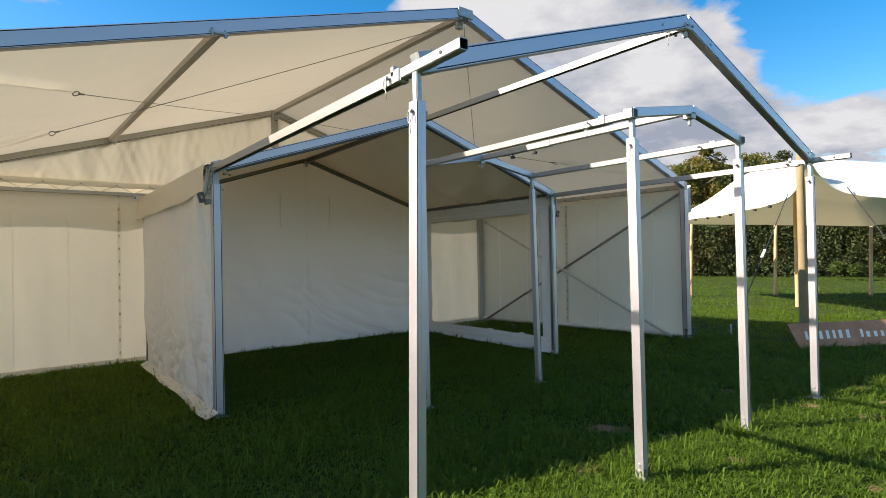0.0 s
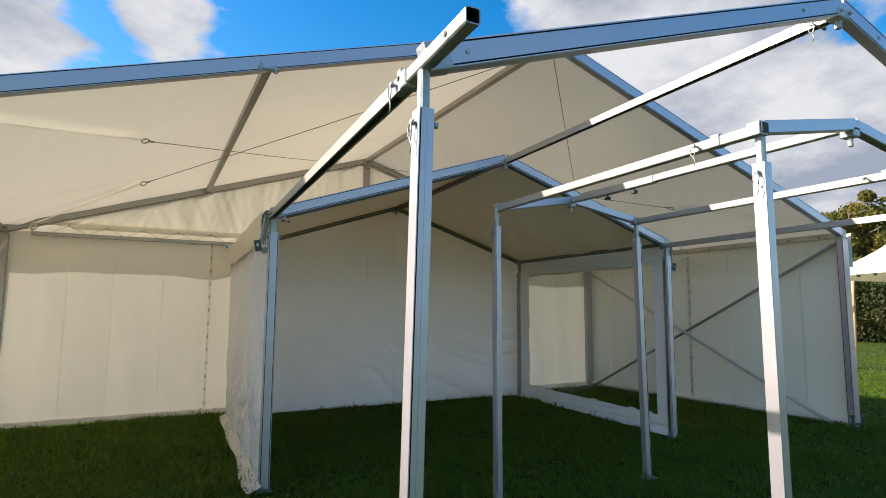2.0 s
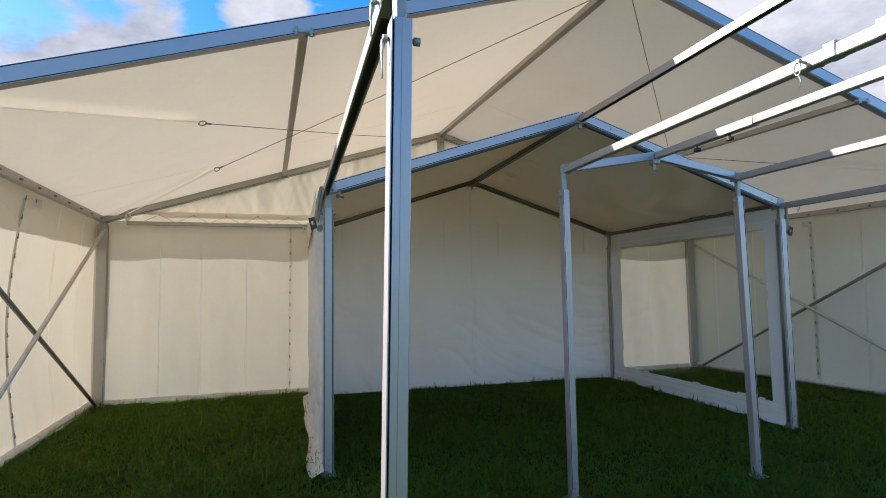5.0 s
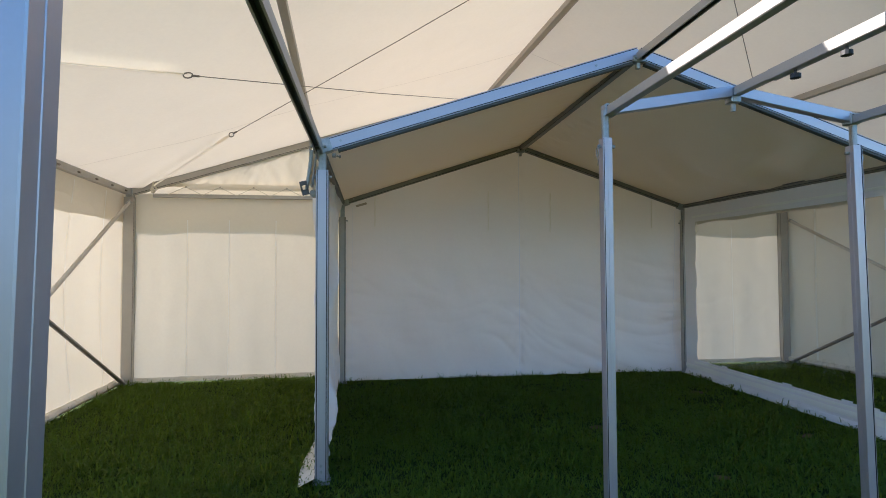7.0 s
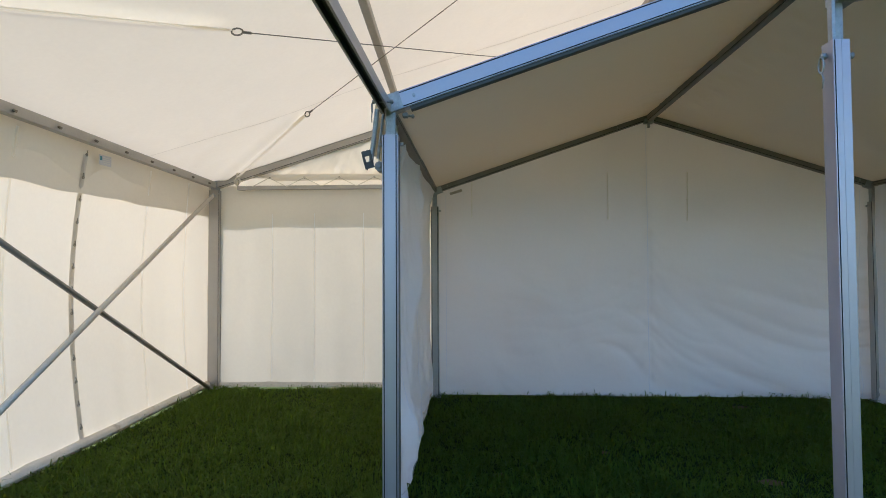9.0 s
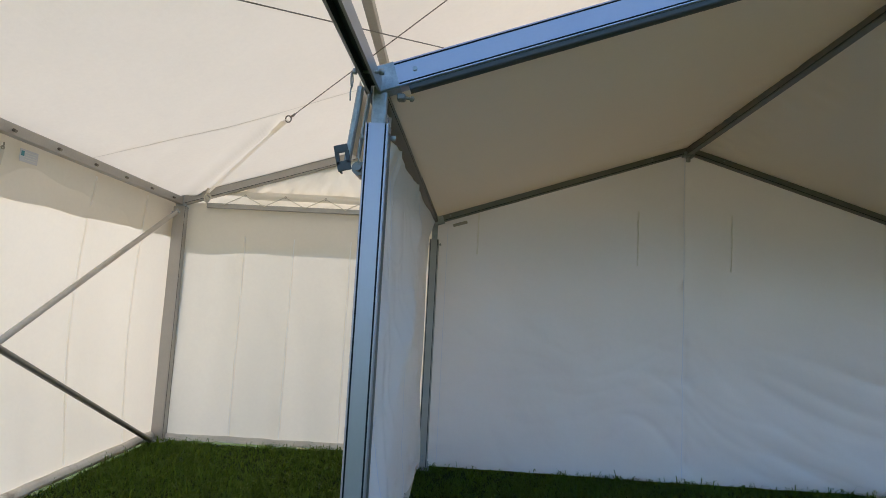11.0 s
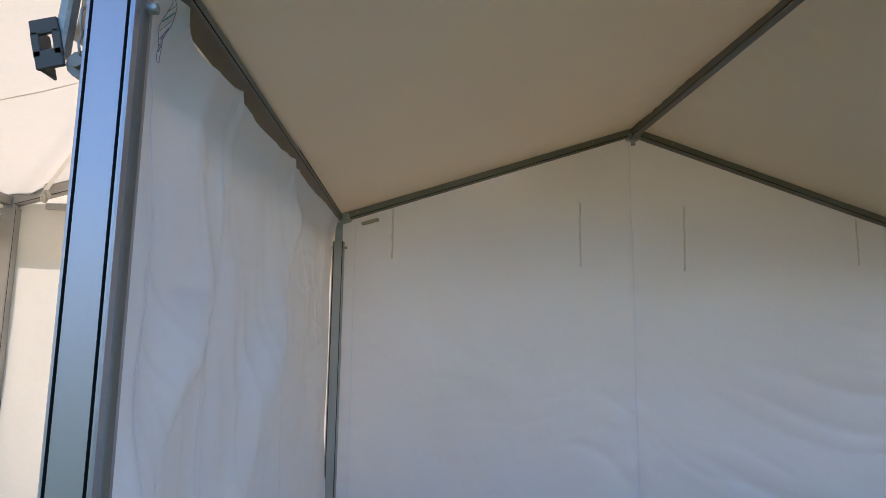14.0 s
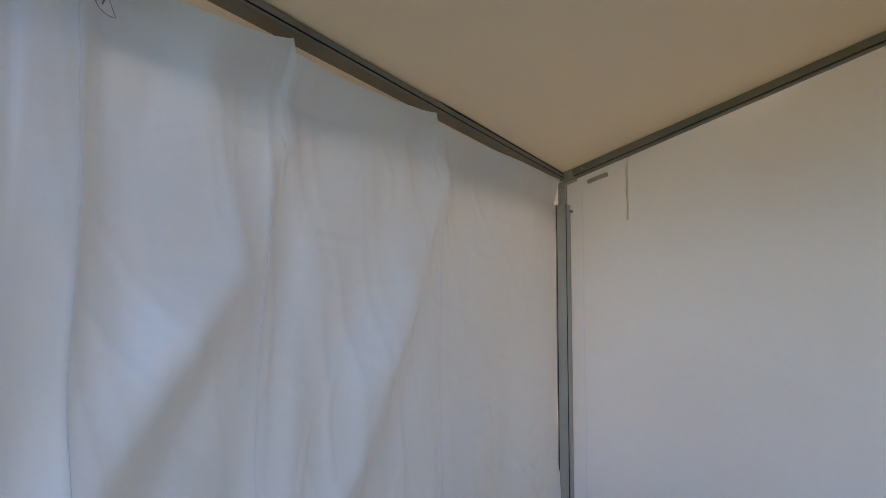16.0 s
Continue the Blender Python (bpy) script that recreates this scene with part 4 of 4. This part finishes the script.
        bulge = 0.012 * nz(y * 2.2, z * 1.4, 61) + 0.02 * (1 - b) ** 2 * nz(y * 3, 1.0, 63) - 0.05 * max(0, 1 - z / 0.2) * (0.4 + nz(y * 2, 2.0, 66))
        return (XR - 0.01 + bulge * bow, y, z)
    ya, yb = Y1 + 0.055, Y2 - 0.05
    wa = lambda y: (y - ya) / (yb - ya)
    wb = lambda z: (z - 0.02) / 2.27

    def in_window(a, b):
        y, z = lerp(ya, yb, a), lerp(0.02, 2.29, b)
        edge = 0.012 * nz(z * 4, y * 0.2, 71)
        return 5.215 + edge < y < 7.955 + 2 * edge and 0.235 + 0.012 * nz(y * 4, 3, 5) < z < 2.08 + 0.012 * nz(y * 3, 8, 5)
    sw = sheet("window_wall", 200, 130, side, WHITE, t, "white canvas wall round a clear window", keep=lambda a, b: not in_window(a, b))
    sheet("window_pane", 30, 20, lambda a, b: Vector(side(lerp(wa(5.2), wa(7.98), a), lerp(wb(0.2), wb(2.12), b))) + Vector((0.006, 0, 0)), CLEAR, sw, "clear flexible vinyl window pane")
    for q, a0, a1, al in ((wb(2.15), wa(5.15), wa(8.02), 'u'), (wb(0.19), wa(5.15), wa(8.02), 'u')):
        band("seam", side, q, 0.006, a0, a1, (-0.004, 0, 0), SEAM, sw, 40, along='u')
    band("lower_hem", side, wb(0.13), 0.012, 0.0, 1.0, (-0.005, 0, 0), SEAM, sw, 40, along='u')

    def side_flap(a, b):
        q = Vector(side(a, 0.0))
        return (q.x - 0.004 - 0.035 * (1 - b) * (0.7 + 0.4 * nz(a * 5, 2, 9)), q.y, 0.014 + 0.06 * b)
    sheet("ground_flap", 60, 4, side_flap, WHITE, sw, "pale ground flap resting on the grass")
    bm = bmesh.new()
    pipe(bm, [(XR - 0.03, 7.90, 2.06), (XR - 0.05, 7.86, 2.02), (XR - 0.04, 7.86, 1.95), (XR - 0.045, 7.90, 1.90)], 0.006, 5)
    part("window_tie", bm, WEB, sw)
    # folded tension bar hanging from the eave joint
    for x, s in ((XL, -1), (XR, 1)):
        tb = thing_part("tension_bar", t)
        a, b = Vector((x + s * 0.035, Y1 + 0.0, ZE - 0.03)), Vector((x + s * 0.075, Y1 + 0.03, 2.02))
        for name, off, w, d in (("bar", Vector((s * 0.018, -0.012, 0)), 0.022, 0.030), ("bar", Vector((-s * 0.014, 0.020, 0.03)), 0.014, 0.024)):
            bm = bmesh.new()
            extrude(bm, box_outline(w, d, 0.005), a + off, b + off, (0, 1, 0))
            part(name, bm, STEEL, tb)
        bm = bmesh.new()
        turn = pose(0, 0, 0, 0, s * 14, 0)
        m = Matrix.Translation(b + Vector((s * 0.030, -0.034, 0.015))) @ turn
        for dx, dz, w, h in ((0, 0.034, 0.050, 0.030), (0, -0.030, 0.050, 0.036), (-0.019, 0, 0.014, 0.05), (0.019, 0, 0.014, 0.05)):
            block(bm, m @ Vector((dx, 0, dz)), (w, 0.008, h), turn, 0.0015)
        block(bm, m @ Vector((-0.022, 0.025, 0)), (0.006, 0.05, 0.09), turn, 0.0015)
        part("slotted_plate", bm, GROOVE, tb, "slotted steel plate")
        bm = bmesh.new()
        extrude(bm, round_outline(0.026, 12), b + Vector((-s * 0.03, -0.03, -0.02)), b + Vector((-s * 0.03, 0.055, -0.02)))
        extrude(bm, round_outline(0.012, 8), b + Vector((-s * 0.03, -0.045, -0.02)), b + Vector((-s * 0.03, -0.02, -0.02)))
        part("roller", bm, GROOVE_TUBE, tb)
    return t


build_frame_tent()


# ---- narrow walkway frame ----
CX0, CXM, CX1 = 3.15, 3.905, 4.65
CY0, CY1 = 1.69, 3.945


def build_walkway_frame():
    t = thing("walkway_frame", "narrow bare aluminium walkway frame with low gable", "tent frame")
    ze, za = 2.345, 2.475
    for y in (CY0, CY1):
        for x, s in ((CX0, -1), (CX1, 1)):
            off, lean = {(CX0, CY0): (0.019, 0.018), (CX1, CY0): (-0.010, 0.021), (CX0, CY1): (-0.020, 0.004), (CX1, CY1): (0.010, 0.044)}[(x, y)]
            tent_leg(t, x + off, y, ze - 0.01, 0.054, 0.057, 0.15, -s, lean=lean, corner=s)
            r = bar("rafter", (x - s * 0.02, y, ze + 0.005), (CXM, y, za), 0.05, 0.062, ALU, t, label="short aluminium rafter")
            bm = bmesh.new()
            block(bm, (x, y, ze - 0.005), (0.062, 0.066, 0.066), None, 0.004)
            q = -0.036
            block(bm, (x, y + q, ze - 0.005), (0.044, 0.008, 0.044), None, 0, 1)
            part("corner_joint", bm, [STEEL, BLACK], t)
        bm = bmesh.new()
        block(bm, (CXM, y + 0.01, za - 0.04), (0.06, 0.07, 0.05), None, 0.005)
        extrude(bm, round_outline(0.013, 8), (CXM, y + 0.01, za - 0.11), (CXM, y + 0.01, za - 0.05))
        part("ridge_joint", bm, STEEL, t)
    for x, z in ((CX0, ze - 0.01), (CXM, za - 0.005), (CX1, ze - 0.01)):
        p = bar("purlin", (x, CY0 + 0.03, z), (x, CY1 - 0.03, z), 0.046, 0.05, PURLIN, t, label="bare aluminium purlin")
        if x != CXM:
            pin("pin", (x, CY0 + 0.30, z), (1 if x == CX0 else -1, 0, 0), p, x == CX0)
            bm = bmesh.new()
            block(bm, (x, CY0 + 0.2, z + 0.005), (0.056, 0.05, 0.062), None, 0.004)
            part("clamp", bm, STEEL, p)
        else:
            sl = bar("sleeve", (x, CY1 - 0.95, z - 0.003), (x, CY1 - 0.30, z - 0.003), 0.054, 0.056, PURLIN, p)
            for y in (3.49, 3.20):
                bm = bmesh.new()
                extrude(bm, round_outline(0.007, 6), (x, y, z - 0.055), (x, y, z - 0.02))
                extrude(bm, round_outline(0.024, 12), (x, y, z - 0.072), (x, y, z - 0.052))
                part("knob", bm, BLACK, sl, "black clamping knob")
    return t


build_walkway_frame()


# ---- stretch tent on the field ----
def build_stretch_tent():
    t = thing("stretch_tent", "white stretch tent on pale timber poles, pegged by ropes", "stretch tent")
    posts = [(16.9, 8.62, 2.42), (18.8, 6.9, 2.3), (20.4, 4.87, 2.18), (10.88, 3.40, 3.24), (15.45, 5.1, 3.75), (13.0, 0.6, 2.4), (17.5, 2.1, 2.2)]

    def height(x, y, m=0.2, b=0.5):
        d = math.hypot(x - 15.4, y - 5.0)
        inner = min(1.0, 5.5 * m) ** 0.8
        z = lerp(2.30, 2.10, b) + 1.35 * math.exp(-math.sqrt(d * d + 0.04) / 3.2) * inner
        near = math.hypot(x - 10.96, y - 3.3)
        return z + 0.06 * math.exp(-near / 1.8) + 0.75 * inner * math.exp(-near / 2.8) + 0.75 * (1 - 0.8 * inner) * math.exp(-near / 0.24)

    corners = [Vector((10.93, 3.29)), Vector((15.9, 9.2)), Vector((20.6, 5.0)), Vector((14.0, -0.6))]

    def cloth(a, b):
        p = corners[0].lerp(corners[1], a).lerp(corners[3].lerp(corners[2], a), b)
        c = corners[0].lerp(corners[2], 0.5)
        pull = 0.22 * (16 * (a * (1 - a)) ** 2 * max(0, 1 - 4 * min(b, 1 - b)) + 16 * (b * (1 - b)) ** 2 * max(0, 1 - 4 * min(a, 1 - a)))
        p = p + (c - p).normalized() * pull
        return (p.x, p.y, height(p.x, p.y, min(a, 1 - a, b, 1 - b), b) + 0.02 * nz(p.x, p.y, 3))
    roof = sheet("fabric", 70, 60, cloth, STRETCH, t, "white stretch fabric roof, cream beneath")
    bm = bmesh.new()
    pipe(bm, [Vector(cloth(k / 60, 0)) for k in range(61)], 0.02, 5)
    part("edge_cord", bm, STRETCH, roof)
    for k in range(2, 12):
        q = Vector(cloth(k / 12, 0))
        bm = bmesh.new()
        block(bm, q + Vector((0, 0, -0.03)), (0.09, 0.05, 0.06), None, 0.01)
        part("toggle", bm, BLACK, roof)
    for px, py, pz in posts:
        lean = Vector((0.25, -0.05, 0)) * (0 if pz > 3 else 1)
        bm = bmesh.new()
        r = 0.066 if px < 12 else 0.05
        top = Vector((px, py, pz - 0.08)) + lean * 0.4
        rings = []
        for k in range(7):
            p = Vector((px, py, 0)).lerp(top, k / 6)
            rr = r * (1.08 - 0.16 * k / 6) * (1 + 0.03 * math.sin(k * 2.1))
            rings.append([bm.verts.new(p + Vector((rr * math.cos(i * math.pi / 5), rr * math.sin(i * math.pi / 5), 0))) for i in range(10)])
        for q, s in zip(rings, rings[1:]):
            for i in range(10):
                bm.faces.new((q[i], q[(i + 1) % 10], s[(i + 1) % 10], s[i]))
        bm.faces.new(rings[-1])
        part("pole", bm, TIMBER_DARK if px < 12 else TIMBER, t, "weathered heavy timber pole" if px < 12 else "pale timber pole", True)
    # ropes with their tensioners and pegs
    for a, b in (((11.40, 3.78, 2.50), (9.9, 4.2, 0)), ((11.35, 2.85, 2.50), (10.5, 1.2, 0)), ((16.2, 8.4, 2.4), (15.2, 10.2, 0))):
        g = thing_part("guy_rope", t)
        a, b = Vector(a), Vector(b)
        bm = bmesh.new()
        pipe(bm, [a, a.lerp(b, 0.5) + Vector((0, 0, -0.03)), b], 0.009, 5)
        part("line", bm, BLACK, g)
        bm = bmesh.new()
        d = (b - a).normalized()
        extrude(bm, box_outline(0.05, 0.035, 0.008), a.lerp(b, 0.42), a.lerp(b, 0.42) + d * 0.17)
        part("tensioner", bm, PAINT, g, "white rope tensioner")
        bm = bmesh.new()
        extrude(bm, round_outline(0.02, 8), b + Vector((0, 0, -0.1)), b + Vector((0.02, 0, 0.16)))
        part("peg", bm, STEEL, g)


def build_sign():
    t = thing("sign_board", "brown sign board with white lettering, propped on the grass", "sign")
    a, b = Vector((9.0, 2.80, 0.0)), Vector((11.2, 1.6, 0.0))
    d = (b - a).normalized()
    nrm = Vector((-d.y, d.x, 0))
    lean = nrm * 0.10
    up = Vector((0, 0, 0.36)) + lean

    def at(s, h, out=0.0):
        return a + d * s + up * h - nrm * out
    bm = bmesh.new()
    L = (b - a).length
    front = [at(0.0, 0.02), at(L, 0.02), at(L + 0.12, 1), at(-0.13, 1)]
    v = [bm.verts.new(p) for p in front] + [bm.verts.new(p + nrm * 0.018) for p in front]
    bm.faces.new(v[:4])
    bm.faces.new(v[:3:-1])
    for i in range(4):
        bm.faces.new((v[i], v[4 + i], v[4 + (i + 1) % 4], v[(i + 1) % 4]))
    part("board", bm, BOARD, t)
    for s in (0.5, 1.9):
        bar("stake", at(s, 0) + nrm * 0.32, at(s, 0.85) + nrm * 0.03, 0.04, 0.03, TIMBER, t)
    x = 0.12
    for k in range(18):
        w = (0.10, 0.13, 0.12, 0.11)[k % 4]
        if k == 7:
            x += 0.12
            continue
        h0, h1 = 0.36, 0.68 if k < 9 else 0.58
        p = [at(x, h0, 0.004), at(x + w * 0.45, h0, 0.004), at(x + w * 0.45, h1, 0.004), at(x, h1, 0.004)]
        bm = bmesh.new()
        q = [bm.verts.new(c) for c in p]
        r = [bm.verts.new(c + nrm * 0.003) for c in p]
        bm.faces.new(q)
        for i in range(4):
            bm.faces.new((q[i], r[i], r[(i + 1) % 4], q[(i + 1) % 4]))
        part("letter_bar", bm, PAINT, t)
        x += w
        if x > L - 0.2:
            break


build_stretch_tent()
build_sign()


# ---- trees and hedge ----
def leaf_cloud(rng, spots, n, size):
    """Many small bent leaves round a set of (centre, radius) spots, as vertices and faces."""
    idx = rng.integers(0, len(spots), n)
    cs = np.array([s[0] for s in spots])[idx]
    rs = np.array([s[1] for s in spots])[idx]
    d = rng.normal(size=(n, 3))
    d /= np.linalg.norm(d, axis=1)[:, None]
    r = rs * rng.random(n) ** 0.45
    p = cs + d * r[:, None] * np.array([1, 1, 0.8])
    a = rng.normal(size=(n, 3)); a /= np.linalg.norm(a, axis=1)[:, None]
    b = np.cross(a, rng.normal(size=(n, 3))); b /= np.linalg.norm(b, axis=1)[:, None]
    s = size * (0.55 + 0.9 * rng.random(n))[:, None]
    v = np.stack([p - a * s, p + b * s * 0.5, p + a * s, p - b * s * 0.5], 1).reshape(-1, 3)
    f = np.arange(4 * n).reshape(-1, 4)
    return v, f


def raw(name, v, f, mat, parent=None):
    me = bpy.data.meshes.new(name)
    me.from_pydata(v.tolist(), [], f.tolist())
    me.materials.append(mat)
    ob = new(name, me)
    if parent is not None:
        ob.parent = parent
    return ob


def build_tree(x, y, h, spread, mat, seed, label, group, narrow=False):
    rng = np.random.default_rng(seed)
    t = thing("tree", label, "tree", group)
    bm = bmesh.new()
    trunk = [Vector((x, y, 0))]
    for k in range(1, 7):
        trunk.append(Vector((x + rng.normal() * 0.12 * k * 0.4, y + rng.normal() * 0.12 * k * 0.4, h * 0.14 * k)))
    spots = []
    for i in range(len(trunk) - 1):
        extrude(bm, round_outline(0.26 * (1 - i / 7), 8), trunk[i], trunk[i + 1], (1, 0, 0))
    for k in range(16):
        q = 0.12 + 0.84 * k / 16
        i = min(5, int(q * 6))
        base = trunk[i].lerp(trunk[i + 1], q * 6 - i)
        ang = k * 2.4 + rng.random()
        width = spread * ((1.05 - q) ** 0.7 if narrow else math.sin(math.pi * min(0.95, 0.22 + 0.75 * q)) ** 0.8)
        tip = base + Vector((math.cos(ang) * width, math.sin(ang) * width, 0.25 * h * (0.3 + 0.4 * rng.random()) * (0.5 if narrow else 1)))
        extrude(bm, round_outline(0.07, 5), base, base.lerp(tip, 0.5) + Vector((0, 0, 0.1)), (0.3, 0.2, 1))
        extrude(bm, round_outline(0.04, 5), base.lerp(tip, 0.5) + Vector((0, 0, 0.1)), tip, (0.3, 0.2, 1))
        for s in (0.45, 0.75, 1.0):
            c = base.lerp(tip, s) + Vector(rng.normal(size=3) * 0.35)
            spots.append(((c.x, c.y, c.z), spread * (0.20 + 0.16 * rng.random())))
    part("trunk", bm, BARK, t)
    v, f = leaf_cloud(rng, spots, 15000, 0.105 if not narrow else 0.09)
    raw("crown", v, f, mat, t)


CAM0 = Vector((0.1, -0.3, 0))


def away(bearing, dist):
    """A place on the field by compass bearing (degrees clockwise from +y) and distance from the start of the walk."""
    a = radians(bearing)
    return CAM0.x + math.sin(a) * dist, CAM0.y + math.cos(a) * dist


k = 0
for bearing, dist, h, spread, mat, narrow in (
        (64.0, 43, 8.8, 2.3, LEAF, False), (66.3, 42, 8.0, 2.4, LEAF, False), (68.6, 43, 8.2, 2.6, NEEDLE, True), (61.2, 44, 8.2, 2.8, LEAF, False),
        (58.0, 42, 6.5, 3.0, LEAF, False), (71.5, 40, 5.8, 2.6, LEAF, False), (76.0, 42, 4.8, 2.8, LEAF, False), (80.0, 44, 5.0, 3.0, LEAF, False), (84.0, 42, 5.0, 3.0, LEAF, False),
        (65.3, 40, 7.2, 2.6, LEAF, False), (67.4, 39, 7.0, 2.3, NEEDLE, False), (69.8, 41, 7.0, 2.4, LEAF, False), (62.6, 40, 8.3, 2.2, LEAF, False),
        (63.0, 36, 4.4, 2.0, LEAF, False), (67.5, 36, 4.2, 2.0, LEAF, False), (71.5, 37, 4.2, 2.0, NEEDLE, False), (75.0, 38, 4.0, 2.0, NEEDLE, False), (78.5, 37, 4.0, 2.0, LEAF, False)):
    k += 1
    x, y = away(bearing, dist)
    build_tree(x, y, h, spread, mat, 100 + k, "tall dark conifer at the field's edge" if narrow else "leafy tree with some yellowing leaves", "trees at the edge of the field", narrow)


def build_hedge(name, b0, b1, dist, h, deep, n, mat, seed, label, leaf):
    rng = np.random.default_rng(seed)
    spots = []
    steps = int((b1 - b0) * dist * 0.0175 / 0.7) + 1
    for i in range(steps + 1):
        for z in np.arange(0.35, h, 0.6):
            x, y = away(lerp(b0, b1, i / steps), dist + rng.normal() * 0.3)
            spots.append(((x, y, z + rng.normal() * 0.12), deep * (0.5 + 0.3 * rng.random())))
    v, f = leaf_cloud(rng, spots, n, leaf)
    v[:, 2] = np.maximum(v[:, 2], 0.01)
    tagged(raw(name, v, f, mat), label, "hedge", kind="stuff")


build_hedge("woodland_edge", 54, 90, 34, 3.6, 1.4, 90000, NEEDLE, 5, "dense dark undergrowth along the field's edge", 0.075)
build_hedge("hedge", 73.5, 92, 30, 0.95, 0.55, 30000, HEDGE, 6, "clipped green hedge along the field", 0.065)


# ---- bare patches ----
PATCHES = [(random.uniform(2.6, 8.0), random.uniform(0.3, 2.6), random.uniform(0.06, 0.20)) for _ in range(26)] + [(random.uniform(2.0, 6.0), random.uniform(2.6, 8.0), random.uniform(0.05, 0.13)) for _ in range(16)]


def build_patches():
    bm = bmesh.new()
    for x, y, r in PATCHES:
        c = bm.verts.new((x, y, ground_z(x, y) + 0.005))
        ring = []
        for i in range(14):
            a = i * math.pi / 7
            rr = r * (1.1 + 0.5 * nz(math.cos(a) + x, math.sin(a) + y, 2.0))
            ring.append(bm.verts.new((x + rr * 1.4 * math.cos(a), y + rr * math.sin(a), ground_z(x, y) - 0.006)))
        for i in range(14):
            bm.faces.new((c, ring[i], ring[(i + 1) % 14]))
    tagged(part("bare_earth", bm, EARTH, None, "", True), "worn patches of bare brown earth in turf", "earth", kind="stuff")


build_patches()


# ---- grass ----
def build_grass(name, label, boxes, seed, size, mat=BLADE):
    rng = np.random.default_rng(seed)
    pts = []
    for x0, x1, y0, y1, per in boxes:
        n = int((x1 - x0) * (y1 - y0) * per)
        pts.append(np.stack([rng.uniform(x0, x1, n), rng.uniform(y0, y1, n)], 1))
    p = np.concatenate(pts)
    # tufts: a soft pull to uneven clumps, thin where the turf is worn
    w = np.sin(p[:, 0] * 2.9 + 1.3 * np.sin(p[:, 1] * 2.1)) + np.sin(p[:, 1] * 3.7 + 1.7 * np.sin(p[:, 0] * 1.9)) + 0.8 * np.sin(p[:, 0] * 7.1 + p[:, 1] * 5.3)
    p = p[rng.random(len(p)) < np.clip(0.85 + 0.15 * w, 0.5, 1)]
    for px, py, pr in PATCHES:
        d = np.hypot((p[:, 0] - px) / 1.4, p[:, 1] - py) / pr
        p = p[rng.random(len(p)) < np.clip(d * d * 0.9, 0.12, 1)]
    # two blades in three gather into tussocks that splay outwards
    n = len(p)
    heads = p[rng.integers(0, n, max(1, n // 10))]
    mine = rng.integers(0, len(heads), n)
    in_tuft = rng.random(n) < 0.5
    off = rng.normal(size=(n, 2)) * 0.34 * size
    p = np.where(in_tuft[:, None], heads[mine] + off, p)
    vigour = (0.6 + 0.9 * rng.random(len(heads)))[mine]
    w = np.sin(p[:, 0] * 2.9 + 1.3 * np.sin(p[:, 1] * 2.1)) + np.sin(p[:, 1] * 3.7 + 1.7 * np.sin(p[:, 0] * 1.9))
    tuft = np.sin(p[:, 0] * 23 + 3 * np.sin(p[:, 1] * 11)) * np.sin(p[:, 1] * 19 + 3 * np.sin(p[:, 0] * 13))
    h = size * (0.30 + 0.66 * rng.random(n)) * np.clip(1 + 0.16 * w + 0.5 * tuft, 0.35, 2) * np.where(in_tuft, vigour, 0.7)
    ang = np.where(in_tuft, np.arctan2(off[:, 1], off[:, 0]) + rng.normal(size=n) * 0.7, rng.uniform(0, 2 * np.pi, n))
    # most blades are bent over and trodden flat, some still stand
    flat = rng.random(n) ** 0.6
    reach = h * (0.35 + 1.25 * flat)
    h = h * (0.95 - 0.50 * flat)
    turn = ang + rng.normal(size=n) * 0.55
    dx, dy, ex, ey = np.cos(ang), np.sin(ang), np.cos(turn), np.sin(turn)
    half = size * 0.044 * (0.6 + 0.7 * rng.random(n))
    sx, sy = -dy * half, dx * half
    droop = h * (0.98 - 0.75 * flat * rng.random(n))
    zero = np.zeros(n) - 0.012
    base_l = np.stack([p[:, 0] - sx, p[:, 1] - sy, zero], 1)
    base_r = np.stack([p[:, 0] + sx, p[:, 1] + sy, zero], 1)
    mx, my = p[:, 0] + dx * reach * 0.42, p[:, 1] + dy * reach * 0.42
    mid_l = np.stack([mx - sx * 0.9, my - sy * 0.9, h * 0.85], 1)
    mid_r = np.stack([mx + sx * 0.9, my + sy * 0.9, h * 0.85], 1)
    tip = np.stack([mx + ex * reach * 0.6, my + ey * reach * 0.6, droop], 1)
    v = np.stack([base_l, base_r, mid_r, mid_l, tip], 1).reshape(-1, 3)
    me = bpy.data.meshes.new(name)
    i = np.arange(n) * 5
    quads = np.stack([i, i + 1, i + 2, i + 3], 1)
    tris = np.stack([i + 3, i + 2, i + 4], 1)
    loops = np.concatenate([quads.ravel(), tris.ravel()])
    me.vertices.add(len(v)); me.vertices.foreach_set("co", v.ravel())
    me.loops.add(len(loops)); me.loops.foreach_set("vertex_index", loops)
    me.polygons.add(2 * n)
    me.polygons.foreach_set("loop_start", np.concatenate([np.arange(n) * 4, 4 * n + np.arange(n) * 3]))
    me.update(calc_edges=True)
    me.materials.append(mat)
    tagged(new(name, me), label, "grass", kind="stuff")


build_grass("grass", "short trodden meadow grass in tufts", [(-1.2, 7.0, 1.0, 8.6, 5400), (-1.2, 1.6, -1.0, 1.0, 2000), (1.6, 8.0, 0.0, 3.0, 4600), (7.0, 9.4, 0.4, 8.6, 2200), (8.0, 14, -0.5, 9.0, 1000)], 11, 0.086)
build_grass("far_grass", "open field of rough grass", [(13, 22, 0, 14, 220), (22, 36, 4, 20, 70)], 12, 0.11)
